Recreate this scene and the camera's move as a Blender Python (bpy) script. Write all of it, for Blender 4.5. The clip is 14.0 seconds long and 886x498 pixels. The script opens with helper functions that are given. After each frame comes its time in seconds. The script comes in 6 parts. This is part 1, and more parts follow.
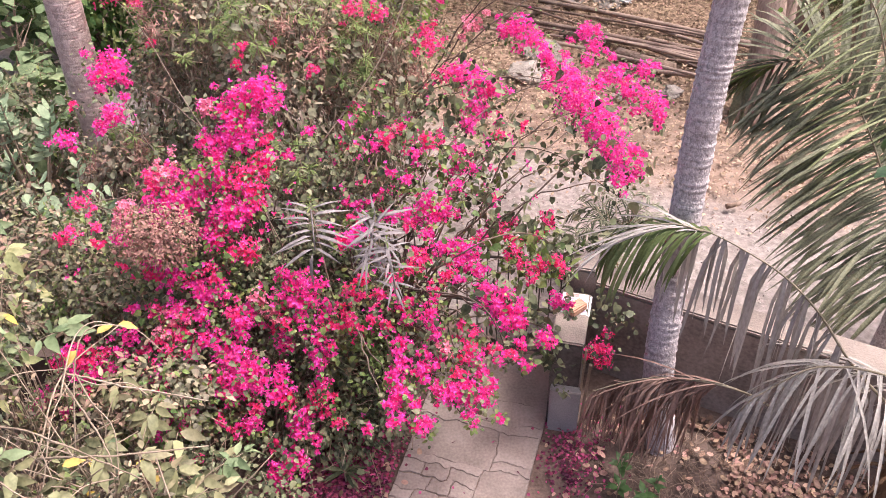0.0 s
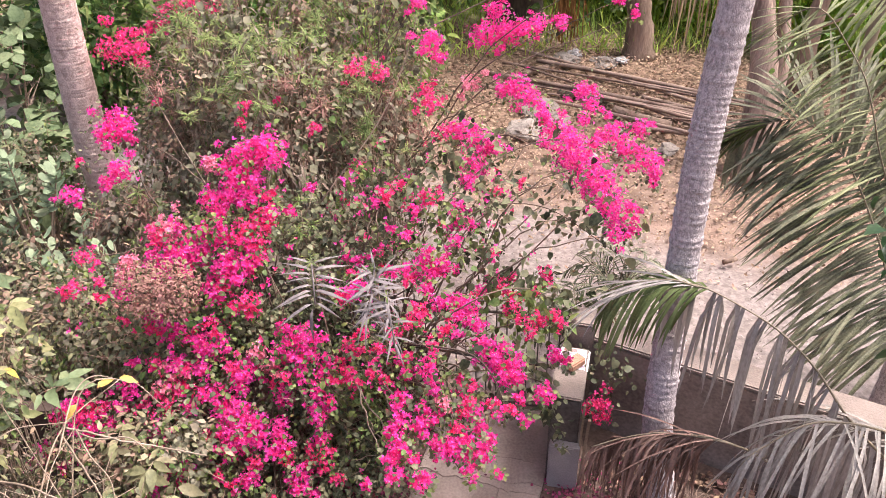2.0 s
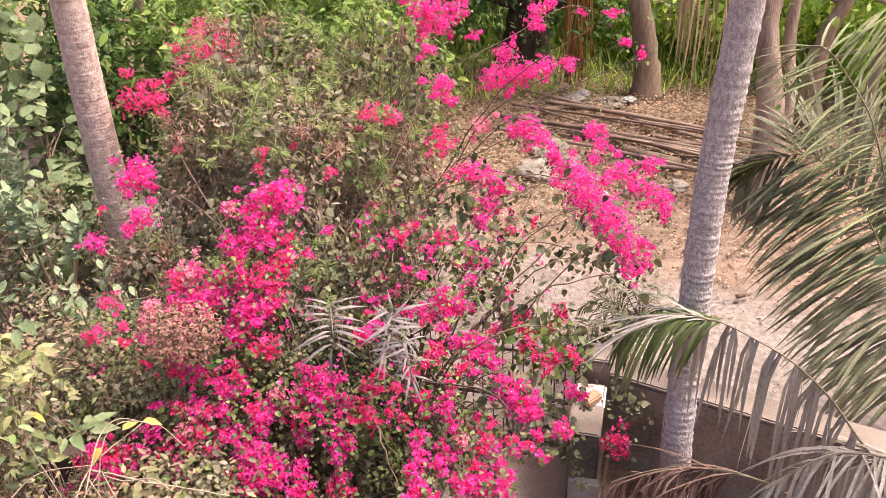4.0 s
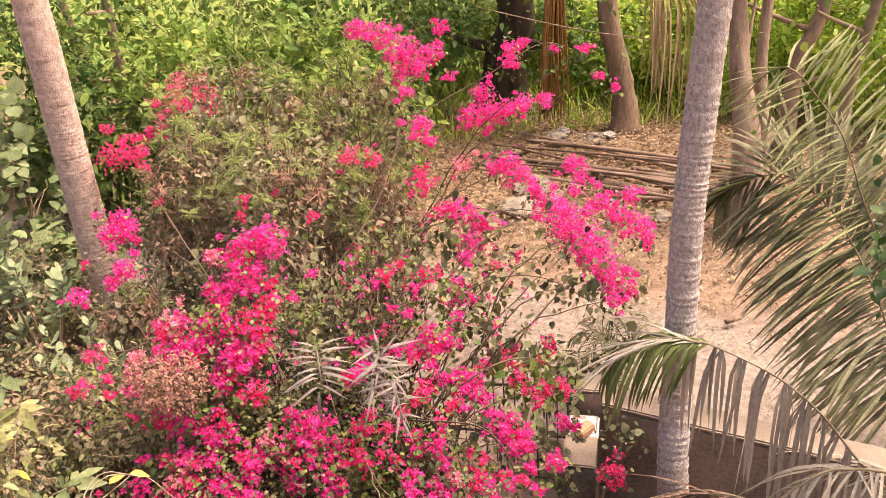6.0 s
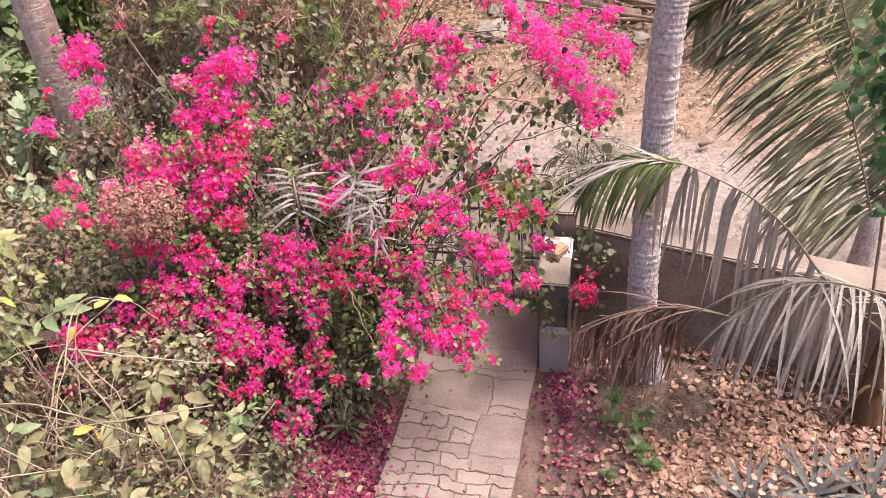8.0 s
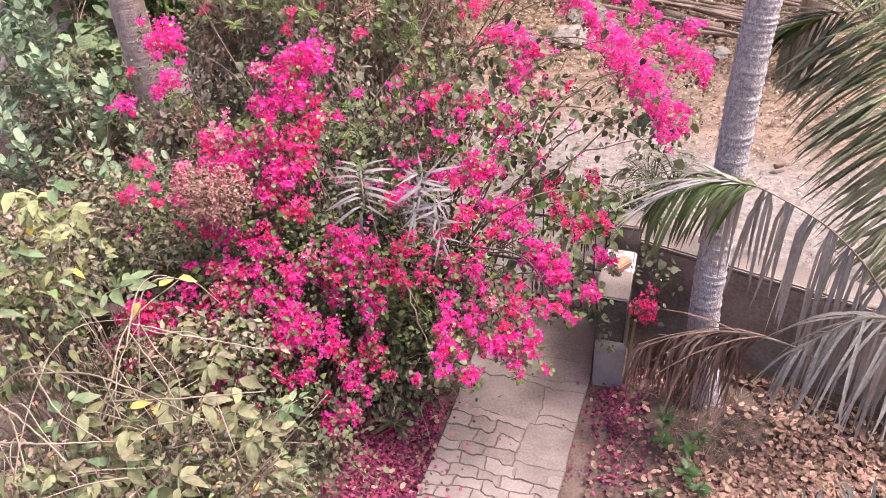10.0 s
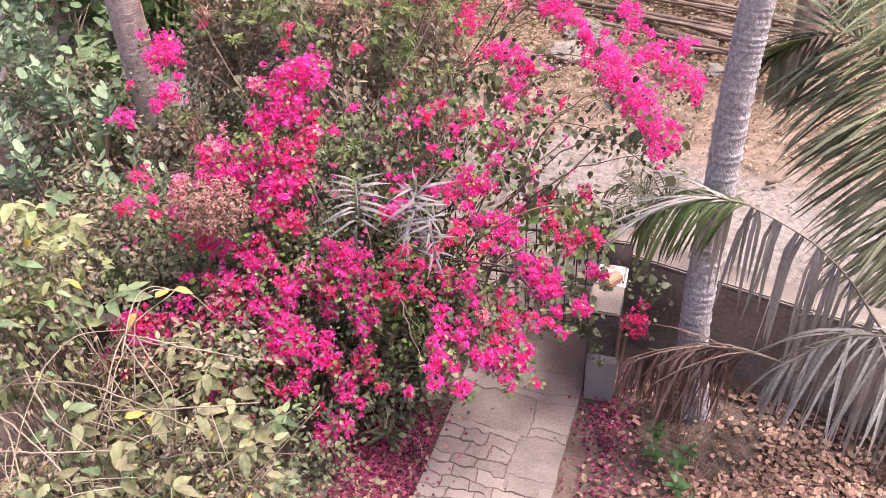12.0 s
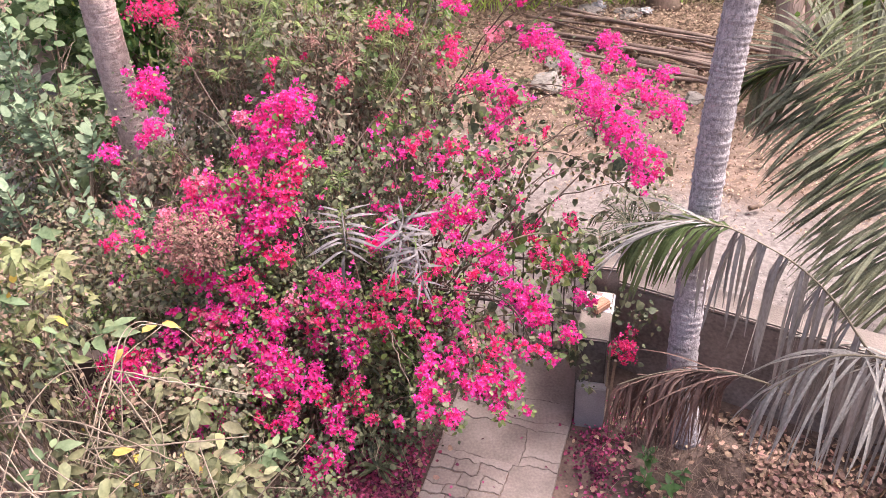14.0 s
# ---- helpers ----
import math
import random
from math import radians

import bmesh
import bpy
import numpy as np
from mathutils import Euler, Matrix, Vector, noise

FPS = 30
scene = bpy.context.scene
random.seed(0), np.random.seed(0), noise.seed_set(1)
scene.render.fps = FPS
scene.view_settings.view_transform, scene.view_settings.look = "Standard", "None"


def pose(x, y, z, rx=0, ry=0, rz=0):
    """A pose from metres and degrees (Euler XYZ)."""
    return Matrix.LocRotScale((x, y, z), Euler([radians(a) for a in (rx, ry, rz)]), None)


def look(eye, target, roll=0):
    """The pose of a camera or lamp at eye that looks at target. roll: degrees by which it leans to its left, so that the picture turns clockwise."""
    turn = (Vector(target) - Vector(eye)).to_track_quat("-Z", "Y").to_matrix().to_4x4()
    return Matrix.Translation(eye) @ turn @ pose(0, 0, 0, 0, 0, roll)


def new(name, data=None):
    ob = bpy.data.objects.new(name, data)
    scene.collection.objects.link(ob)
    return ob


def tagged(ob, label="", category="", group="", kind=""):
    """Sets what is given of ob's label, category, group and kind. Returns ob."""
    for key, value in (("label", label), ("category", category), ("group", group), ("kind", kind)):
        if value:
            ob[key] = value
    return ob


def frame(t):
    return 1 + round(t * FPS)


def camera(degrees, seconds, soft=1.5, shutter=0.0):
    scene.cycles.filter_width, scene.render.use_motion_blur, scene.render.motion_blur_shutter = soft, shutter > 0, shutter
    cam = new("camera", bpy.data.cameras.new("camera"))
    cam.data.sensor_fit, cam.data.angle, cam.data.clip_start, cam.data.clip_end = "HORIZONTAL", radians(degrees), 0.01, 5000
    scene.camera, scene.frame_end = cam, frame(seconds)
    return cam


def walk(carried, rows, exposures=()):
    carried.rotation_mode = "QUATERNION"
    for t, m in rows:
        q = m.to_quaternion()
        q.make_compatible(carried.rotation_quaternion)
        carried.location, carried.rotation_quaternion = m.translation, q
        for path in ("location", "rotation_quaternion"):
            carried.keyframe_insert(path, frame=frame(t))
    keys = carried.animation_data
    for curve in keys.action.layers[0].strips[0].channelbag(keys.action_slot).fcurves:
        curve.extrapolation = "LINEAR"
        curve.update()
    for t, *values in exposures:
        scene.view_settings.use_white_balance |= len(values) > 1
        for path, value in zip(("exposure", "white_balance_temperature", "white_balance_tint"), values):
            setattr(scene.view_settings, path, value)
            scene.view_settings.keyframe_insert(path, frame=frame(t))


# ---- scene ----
cam = camera(55.0, 14.0, soft=0.45)
PATH = [
    (0, (-0.02, -0.476, 5.931), (-0.046, 1.063, 4.655), -1.8),
    (0.5, (-0.026, -0.482, 5.923), (-0.051, 1.065, 4.655), -1.6),
    (1, (-0.025, -0.467, 5.927), (-0.049, 1.096, 4.679), -1.6),
    (1.5, (-0.019, -0.503, 5.964), (-0.04, 1.088, 4.752), -1.6),
    (2, (-0.013, -0.535, 5.982), (-0.036, 1.083, 4.807), -1.6),
    (2.5, (-0.011, -0.567, 5.994), (-0.041, 1.072, 4.847), -1.8),
    (3, (-0.015, -0.6, 6.013), (-0.05, 1.049, 4.882), -2.1),
    (3.5, (-0.027, -0.632, 6.029), (-0.067, 1.027, 4.913), -2.6),
    (4, (-0.032, -0.642, 6.042), (-0.082, 1.031, 4.947), -3.2),
    (4.2, (-0.036, -0.647, 6.046), (-0.088, 1.036, 4.966), -3.5),
    (6.3, (0.033, -0.695, 5.962), (0.018, 1.037, 4.961), -5.8),
    (6.5, (0.026, -0.687, 5.963), (0.015, 1.02, 4.92), -6.0),
    (7, (0.004, -0.684, 5.929), (0.004, 0.957, 4.785), -6.1),
    (7.5, (0.006, -0.701, 5.919), (0.012, 0.864, 4.673), -6.0),
    (8, (0.002, -0.716, 5.911), (0.003, 0.783, 4.586), -5.8),
    (8.2, (0.009, -0.728, 5.923), (-0.003, 0.737, 4.563), -5.8),
    (10.3, (-0.017, -0.666, 5.929), (-0.168, 0.84, 4.622), -4.8),
    (10.5, (-0.012, -0.66, 5.939), (-0.168, 0.85, 4.638), -4.8),
    (11, (-0.014, -0.669, 5.954), (-0.166, 0.844, 4.654), -4.7),
    (11.5, (0.009, -0.701, 5.973), (-0.136, 0.813, 4.673), -4.5),
    (12, (0.024, -0.726, 5.991), (-0.107, 0.79, 4.693), -4.2),
    (12.5, (0.04, -0.719, 5.994), (-0.083, 0.801, 4.699), -4.0),
    (13, (0.048, -0.718, 5.984), (-0.063, 0.808, 4.696), -3.7),
    (13.5, (0.038, -0.715, 5.992), (-0.068, 0.833, 4.73), -3.9),
    (14, (0.002, -0.755, 5.982), (-0.091, 0.811, 4.741), -4.3),
]
EXPOSURES = ((0, 1.28, 6250, 18), (2, 1.28, 6350, 17), (3, 1.28, 6750, 17), (4.2, 1.28, 7050, 17), (6.5, 1.3, 8700, 19), (7.5, 1.25, 7300, 19), (8.2, 1.25, 6500, 19), (10.3, 1.26, 6150, 18), (14, 1.26, 6150, 18))
walk(cam, [(t, look(e, a, r)) for t, e, a, r in PATH], EXPOSURES)

# ---- world and sun ----
SUN_DIR = Vector((0.42, 0.10, 0.86)).normalized()
world = bpy.data.worlds.new("sky")
scene.world = world
world.use_nodes = True
sky = world.node_tree.nodes.new("ShaderNodeTexSky")
sky.sky_type, sky.sun_disc = "NISHITA", False
sky.sun_elevation = math.asin(SUN_DIR.z)
sky.sun_rotation = math.atan2(SUN_DIR.x, SUN_DIR.y)
sky.dust_density, sky.air_density, sky.ozone_density = 8.0, 0.6, 0.5
background = world.node_tree.nodes["Background"]
background.inputs["Strength"].default_value = 0.13
world.node_tree.links.new(sky.outputs[0], background.inputs[0])
sun = new("sun", bpy.data.lights.new("sun", "SUN"))
sun.data.energy, sun.data.angle, sun.data.color = 1.7, radians(14), (1.0, 0.95, 0.88)
sun.matrix_world = look(SUN_DIR * 30, (0, 0, 0))

# ---- materials ----
def mat(name, c0, c1, rough=0.75, scale=6.0, bump=0.15, fine=60.0, island=0.0, trans=0.0, spec=0.3, objvar=0.0, stretch=(1, 1, 1), hue=0.0, span=(0.55, 1.05)):
    m = bpy.data.materials.new(name)
    m.use_nodes = True
    nt = m.node_tree
    ns, ln = nt.nodes, nt.links.new
    bsdf, out = ns["Principled BSDF"], ns["Material Output"]
    bsdf.inputs["Roughness"].default_value = rough
    bsdf.inputs["Specular IOR Level"].default_value = spec
    tc, mp = ns.new("ShaderNodeTexCoord"), ns.new("ShaderNodeMapping")
    mp.inputs["Scale"].default_value = stretch
    ln(tc.outputs["Object"], mp.inputs[0])
    n1, n2 = ns.new("ShaderNodeTexNoise"), ns.new("ShaderNodeTexNoise")
    n1.inputs["Scale"].default_value, n2.inputs["Scale"].default_value = scale, fine
    n1.inputs["Detail"].default_value = 5
    ln(mp.outputs[0], n1.inputs[0]), ln(mp.outputs[0], n2.inputs[0])
    add = ns.new("ShaderNodeMath")
    add.operation = "MULTIPLY_ADD"
    ln(n2.outputs[0], add.inputs[0])
    add.inputs[1].default_value = 0.6
    ln(n1.outputs[0], add.inputs[2])
    rng = ns.new("ShaderNodeMapRange")
    rng.inputs["From Min"].default_value, rng.inputs["From Max"].default_value = span
    ln(add.outputs[0], rng.inputs[0])
    mix = ns.new("ShaderNodeMix")
    mix.data_type = "RGBA"
    mix.inputs[6].default_value, mix.inputs[7].default_value = (*c0, 1), (*c1, 1)
    fac = rng.outputs[0]
    if island or objvar:
        src = ns.new("ShaderNodeNewGeometry").outputs["Random Per Island"] if island else ns.new("ShaderNodeObjectInfo").outputs["Random"]
        ad = ns.new("ShaderNodeMath")
        ad.operation, ad.use_clamp = "MULTIPLY_ADD", True
        sub = ns.new("ShaderNodeMath")
        sub.operation = "SUBTRACT"
        ln(src, sub.inputs[0])
        sub.inputs[1].default_value = 0.5
        ln(sub.outputs[0], ad.inputs[0])
        ad.inputs[1].default_value = 2 * (island or objvar)
        ln(fac, ad.inputs[2])
        fac = ad.outputs[0]
    ln(fac, mix.inputs[0])
    colour = mix.outputs[2]
    if hue and (island or objvar):
        hs = ns.new("ShaderNodeHueSaturation")
        hr = ns.new("ShaderNodeMapRange")
        hr.inputs["To Min"].default_value, hr.inputs["To Max"].default_value = 0.5 - hue, 0.5 + hue
        wn = ns.new("ShaderNodeTexWhiteNoise")
        wn.noise_dimensions = "1D"
        ln(src, wn.inputs["W"])
        ln(wn.outputs[0], hr.inputs[0])
        ln(hr.outputs[0], hs.inputs["Hue"])
        ln(colour, hs.inputs["Color"])
        colour = hs.outputs[0]
    ln(colour, bsdf.inputs["Base Color"])
    if bump:
        bp = ns.new("ShaderNodeBump")
        bp.inputs["Strength"].default_value, bp.inputs["Distance"].default_value = bump, 0.02
        ln(add.outputs[0], bp.inputs["Height"])
        ln(bp.outputs[0], bsdf.inputs["Normal"])
    if trans:
        tr, ms = ns.new("ShaderNodeBsdfTranslucent"), ns.new("ShaderNodeMixShader")
        ln(colour, tr.inputs[0])
        ms.inputs[0].default_value = trans
        ln(bsdf.outputs[0], ms.inputs[1]), ln(tr.outputs[0], ms.inputs[2]), ln(ms.outputs[0], out.inputs[0])
    return m


BRACT = [mat("bract_pink", (0.90, 0.045, 0.31), (0.97, 0.115, 0.56), 0.6, 9, 0, 40, island=0.5, trans=0.5, hue=0.014),
         mat("bract_red", (0.88, 0.046, 0.195), (0.97, 0.11, 0.41), 0.6, 9, 0, 40, island=0.5, trans=0.48, hue=0.012),
         mat("bract_faded", (0.74, 0.19, 0.28), (0.92, 0.34, 0.48), 0.7, 9, 0, 40, island=0.35, trans=0.3, hue=0.012)]
LEAF_BOUG = mat("leaf_bougainvillea", (0.048, 0.056, 0.033), (0.25, 0.262, 0.145), 0.5, 3, 0, 30, island=0.5, trans=0.28, hue=0.03)
LEAF_FRESH = mat("leaf_fresh", (0.08, 0.12, 0.035), (0.28, 0.36, 0.12), 0.5, 3, 0, 30, island=0.4, trans=0.35, hue=0.03)
LEAF_HEDGE = mat("leaf_hedge", (0.11, 0.09, 0.066), (0.33, 0.272, 0.195), 0.65, 2, 0, 30, island=0.5, trans=0.2, hue=0.03)
LEAF_TUFT = mat("leaf_tuft", (0.11, 0.16, 0.05), (0.29, 0.35, 0.12), 0.6, 2, 0, 30, island=0.4, trans=0.25, hue=0.02)
LEAF_DRY = mat("leaf_dry", (0.17, 0.108, 0.075), (0.43, 0.305, 0.215), 0.8, 3, 0, 30, island=0.5, trans=0.12, hue=0.02)
DRY_PINK = mat("dry_pink", (0.20, 0.10, 0.08), (0.42, 0.235, 0.19), 0.8, 3, 0, 30, island=0.5, trans=0.15, hue=0.02)
LEAF_SILVER = mat("leaf_silver", (0.16, 0.14, 0.137), (0.31, 0.273, 0.268), 0.6, 6, 0, 40, island=0.3, trans=0.1)
LEAF_AGAVE = mat("leaf_agave", (0.06, 0.064, 0.06), (0.15, 0.152, 0.142), 0.6, 4, 0, 30, island=0.3)
LEAF_MILKWEED = mat("leaf_milkweed", (0.14, 0.20, 0.115), (0.36, 0.445, 0.275), 0.6, 4, 0, 30, island=0.4, trans=0.15, hue=0.02)
LEAF_BROAD = mat("leaf_broad", (0.09, 0.135, 0.06), (0.25, 0.315, 0.165), 0.6, 4, 0, 30, island=0.4, trans=0.2, hue=0.02)
LEAF_SHRUB = mat("leaf_shrub", (0.08, 0.085, 0.04), (0.335, 0.315, 0.17), 0.55, 4, 0, 30, island=0.45, trans=0.25, hue=0.035)
LEAF_YELLOW = mat("leaf_yellow", (0.50, 0.33, 0.06), (0.66, 0.52, 0.14), 0.6, 4, 0, 30, island=0.4, trans=0.3, hue=0.02)
# far foliage, plain and sunlit: the sunlight is put into the second colour
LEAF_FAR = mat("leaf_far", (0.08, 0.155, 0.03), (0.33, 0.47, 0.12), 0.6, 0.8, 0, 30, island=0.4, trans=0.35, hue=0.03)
LEAF_SUNLIT = mat("leaf_sunlit", (0.25, 0.39, 0.055), (0.60, 0.74, 0.19), 0.6, 0.8, 0, 30, island=0.4, trans=0.5, hue=0.03)
LEAF_VINE = mat("leaf_vine", (0.085, 0.082, 0.052), (0.34, 0.315, 0.215), 0.55, 2, 0, 30, island=0.5, trans=0.2, hue=0.03)
STRAW = mat("palm_straw", (0.24, 0.17, 0.09), (0.50, 0.39, 0.24), 0.75, 3, 0.1, 60, island=0.4, trans=0.1)
SHEATH = mat("sheath_fibre", (0.24, 0.11, 0.035), (0.50, 0.27, 0.10), 0.85, 8, 0.4, 60, stretch=(3, 3, 0.3))
TWIG_DARK = mat("twig_dark", (0.07, 0.048, 0.038), (0.20, 0.145, 0.11), 0.8, 6, 0.2, objvar=0.3)
LEAF_LIME = mat("leaf_lime", (0.15, 0.18, 0.07), (0.43, 0.435, 0.21), 0.55, 4, 0, 30, island=0.45, trans=0.35, hue=0.03)
# far foliage again, with the thicket's shade put into a darker green
LEAF_SHADED = mat("leaf_shaded", (0.05, 0.11, 0.035), (0.19, 0.30, 0.085), 0.6, 0.8, 0, 30, island=0.4, trans=0.3, hue=0.03)
LEAF_CLIMBER = mat("leaf_climber", (0.025, 0.075, 0.022), (0.085, 0.185, 0.055), 0.35, 3, 0, 30, island=0.4, trans=0.25, spec=0.5, hue=0.02)
PALM_GREEN = mat("palm_green", (0.075, 0.115, 0.035), (0.20, 0.25, 0.10), 0.55, 3, 0, 60, island=0.35, trans=0.2, hue=0.015)
PALM_GREY = mat("palm_grey", (0.17, 0.153, 0.13), (0.50, 0.455, 0.40), 0.7, 3, 0.1, 60, island=0.3, trans=0.06, stretch=(1, 1, 0.3))
PALM_LIMP = mat("palm_limp", (0.22, 0.198, 0.175), (0.50, 0.455, 0.41), 0.7, 3, 0.1, 60, island=0.35, trans=0.15, stretch=(1, 1, 0.3))
PALM_DEAD = mat("palm_dead", (0.12, 0.068, 0.053), (0.37, 0.24, 0.19), 0.75, 3, 0.1, 60, island=0.4, trans=0.06)
PALM_MID = mat("palm_mid", (0.032, 0.04, 0.02), (0.315, 0.32, 0.21), 0.6, 3, 0, 60, island=0.5, trans=0.15, hue=0.015)
PALM_LIGHT = mat("palm_light", (0.08, 0.105, 0.04), (0.34, 0.37, 0.20), 0.6, 3, 0, 60, island=0.5, trans=0.2, hue=0.015)
RACHIS = mat("rachis", (0.17, 0.14, 0.09), (0.32, 0.27, 0.19), 0.6, 5, 0.1)
TWIG = mat("twig", (0.20, 0.135, 0.10), (0.42, 0.31, 0.235), 0.8, 6, 0.2, objvar=0.3)
TWIG_PALE = mat("twig_pale", (0.22, 0.165, 0.115), (0.41, 0.32, 0.24), 0.75, 6, 0.2, objvar=0.25)
BARK = mat("bark", (0.14, 0.095, 0.07), (0.36, 0.26, 0.20), 0.9, 5, 0.8, 30, stretch=(1, 1, 0.25))
BARK_PALE = mat("bark_pale", (0.19, 0.135, 0.105), (0.45, 0.34, 0.27), 0.9, 9, 0.9, 50, stretch=(1, 1, 0.2))
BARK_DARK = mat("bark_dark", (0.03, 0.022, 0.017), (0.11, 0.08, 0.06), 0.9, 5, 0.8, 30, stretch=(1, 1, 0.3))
PALM_BARK = mat("palm_bark", (0.29, 0.252, 0.248), (0.60, 0.535, 0.535), 0.85, 40, 0.6, 110, stretch=(1, 1, 0.7), span=(0.60, 0.95))
PALM_BARK_WARM = mat("palm_bark_warm", (0.40, 0.285, 0.25), (0.72, 0.57, 0.52), 0.85, 16, 0.7, 70, stretch=(1, 1, 0.9), span=(0.58, 1.0))
FIBRE = mat("fibre", (0.10, 0.055, 0.03), (0.26, 0.155, 0.085), 0.9, 10, 0.6, 80, stretch=(3, 3, 0.3))
CEMENT = mat("cement", (0.066, 0.058, 0.052), (0.18, 0.157, 0.142), 0.9, 2.2, 0.3, 30)
PLASTER = mat("plaster", (0.15, 0.123, 0.108), (0.39, 0.325, 0.285), 0.9, 2.2, 0.3, 30)
GRAVEL = mat("gravel", (0.18, 0.15, 0.133), (0.43, 0.37, 0.333), 0.9, 4, 0, 40, island=0.5)
CEMENT_TOP = mat("cement_top", (0.19, 0.152, 0.13), (0.32, 0.262, 0.225), 0.9, 3, 0.35, 60)
CEMENT_PALE = mat("cement_pale", (0.17, 0.138, 0.115), (0.34, 0.28, 0.238), 0.88, 3, 0.3, 70)
FLAG = mat("flagstone", (0.195, 0.151, 0.132), (0.35, 0.282, 0.25), 0.85, 3.0, 0.12, 45, objvar=0.3)
CREAM = mat("cream_floret", (0.75, 0.68, 0.60), (0.85, 0.8, 0.75), 0.6, 9, 0)
BLOCK = mat("grey_block", (0.25, 0.235, 0.235), (0.36, 0.34, 0.335), 0.85, 5, 0.2, 80)
BRICK = mat("brick_clay", (0.42, 0.20, 0.12), (0.62, 0.36, 0.25), 0.9, 8, 0.5, 60)
PAPER = mat("paper", (0.72, 0.70, 0.72), (0.84, 0.82, 0.82), 0.8, 6, 0, 40)
PRINT = mat("print", (0.42, 0.34, 0.46), (0.60, 0.46, 0.56), 0.8, 8, 0, 40)
PRINT_RED = mat("print_red", (0.55, 0.16, 0.14), (0.75, 0.42, 0.40), 0.8, 20, 0, 60)
IRON = mat("iron", (0.05, 0.042, 0.038), (0.15, 0.12, 0.105), 0.6, 12, 0.2, 70, spec=0.5)
BAMBOO = mat("bamboo", (0.13, 0.085, 0.065), (0.33, 0.24, 0.19), 0.75, 4, 0.2, 40, objvar=0.4)
ROCK = mat("rock", (0.17, 0.145, 0.125), (0.36, 0.315, 0.275), 0.9, 5, 0.7, 40, objvar=0.2)
PETAL = mat("fallen_petal", (0.085, 0.018, 0.040), (0.53, 0.095, 0.205), 0.75, 2, 0, 30, island=0.5, trans=0.15, hue=0.015)
LITTER = mat("litter_leaf", (0.17, 0.10, 0.073), (0.55, 0.345, 0.255), 0.8, 2, 0, 30, island=0.6, hue=0.025)
LITTER_FAR = mat("litter_far", (0.12, 0.07, 0.042), (0.52, 0.37, 0.26), 0.8, 2, 0, 30, island=0.5, hue=0.02)
PLASTIC_BLUE = mat("plastic_blue", (0.10, 0.16, 0.50), (0.35, 0.42, 0.72), 0.4, 8, 0.3)
PLASTIC_WHITE = mat("plastic_white", (0.30, 0.29, 0.29), (0.52, 0.51, 0.51), 0.4, 8, 0.3)
SOIL_BROWN = mat("planter_wall", (0.05, 0.034, 0.028), (0.11, 0.078, 0.062), 0.9, 3, 0.4, 40)


def ground_material():
    m = mat("ground", (0.085, 0.059, 0.048), (0.22, 0.152, 0.122), 0.95, 4.5, 0.6, 40)
    nt = m.node_tree
    ns, ln = nt.nodes, nt.links.new
    bsdf = ns["Principled BSDF"]
    soil = bsdf.inputs["Base Color"].links[0].from_socket
    tc = ns.new("ShaderNodeTexCoord")
    sep = ns.new("ShaderNodeSeparateXYZ")
    ln(tc.outputs["Object"], sep.inputs[0])
    wob = ns.new("ShaderNodeTexNoise")
    wob.inputs["Scale"].default_value, wob.inputs["Detail"].default_value = 0.9, 6
    ln(tc.outputs["Object"], wob.inputs[0])

    def math_node(op, a, b):
        n = ns.new("ShaderNodeMath")
        n.operation = op
        for i, s in enumerate((a, b)):
            if isinstance(s, (int, float)):
                n.inputs[i].default_value = s
            else:
                ln(s, n.inputs[i])
        return n.outputs[0]

    across = math_node("ADD", math_node("MULTIPLY", sep.outputs[0], 0.407), math_node("MULTIPLY", sep.outputs[1], 0.914))
    across = math_node("ADD", across, math_node("MULTIPLY", wob.outputs[0], 1.6))
    base = soil
    for lo, hi, c0, c1, sc in ((5.8, 6.0, (0.19, 0.158, 0.142), (0.32, 0.274, 0.249), 16.0), (8.6, 9.3, (0.17, 0.115, 0.085), (0.33, 0.235, 0.18), 5.0),
                               (10.1, 11.2, (0.10, 0.064, 0.042), (0.34, 0.235, 0.165), 14.0), (14.5, 16.0, (0.09, 0.14, 0.035), (0.23, 0.31, 0.085), 9.0)):
        rg = ns.new("ShaderNodeMapRange")
        rg.inputs["From Min"].default_value, rg.inputs["From Max"].default_value = lo, hi
        ln(across, rg.inputs[0])
        nz = ns.new("ShaderNodeTexNoise")
        nz.inputs["Scale"].default_value, nz.inputs["Detail"].default_value = sc, 8
        ln(tc.outputs["Object"], nz.inputs[0])
        cr = ns.new("ShaderNodeMix")
        cr.data_type = "RGBA"
        cr.inputs[6].default_value, cr.inputs[7].default_value = (*c0, 1), (*c1, 1)
        st = ns.new("ShaderNodeMapRange")
        st.inputs["From Min"].default_value, st.inputs["From Max"].default_value = 0.35, 0.65
        ln(nz.outputs[0], st.inputs[0])
        ln(st.outputs[0], cr.inputs[0])
        mx = ns.new("ShaderNodeMix")
        mx.data_type = "RGBA"
        ln(rg.outputs[0], mx.inputs[0]), ln(base, mx.inputs[6]), ln(cr.outputs[2], mx.inputs[7])
        base = mx.outputs[2]
    ln(base, bsdf.inputs["Base Color"])
    return m


GROUND = ground_material()

# ---- geometry helpers ----
rng = np.random.default_rng(7)


def join(pieces):
    vs, fs, k = [], [], 0
    for v, f in pieces:
        v = np.asarray(v, float)
        vs.append(v)
        fs.extend([tuple(i + k for i in q) for q in f])
        k += len(v)
    return np.concatenate(vs), fs


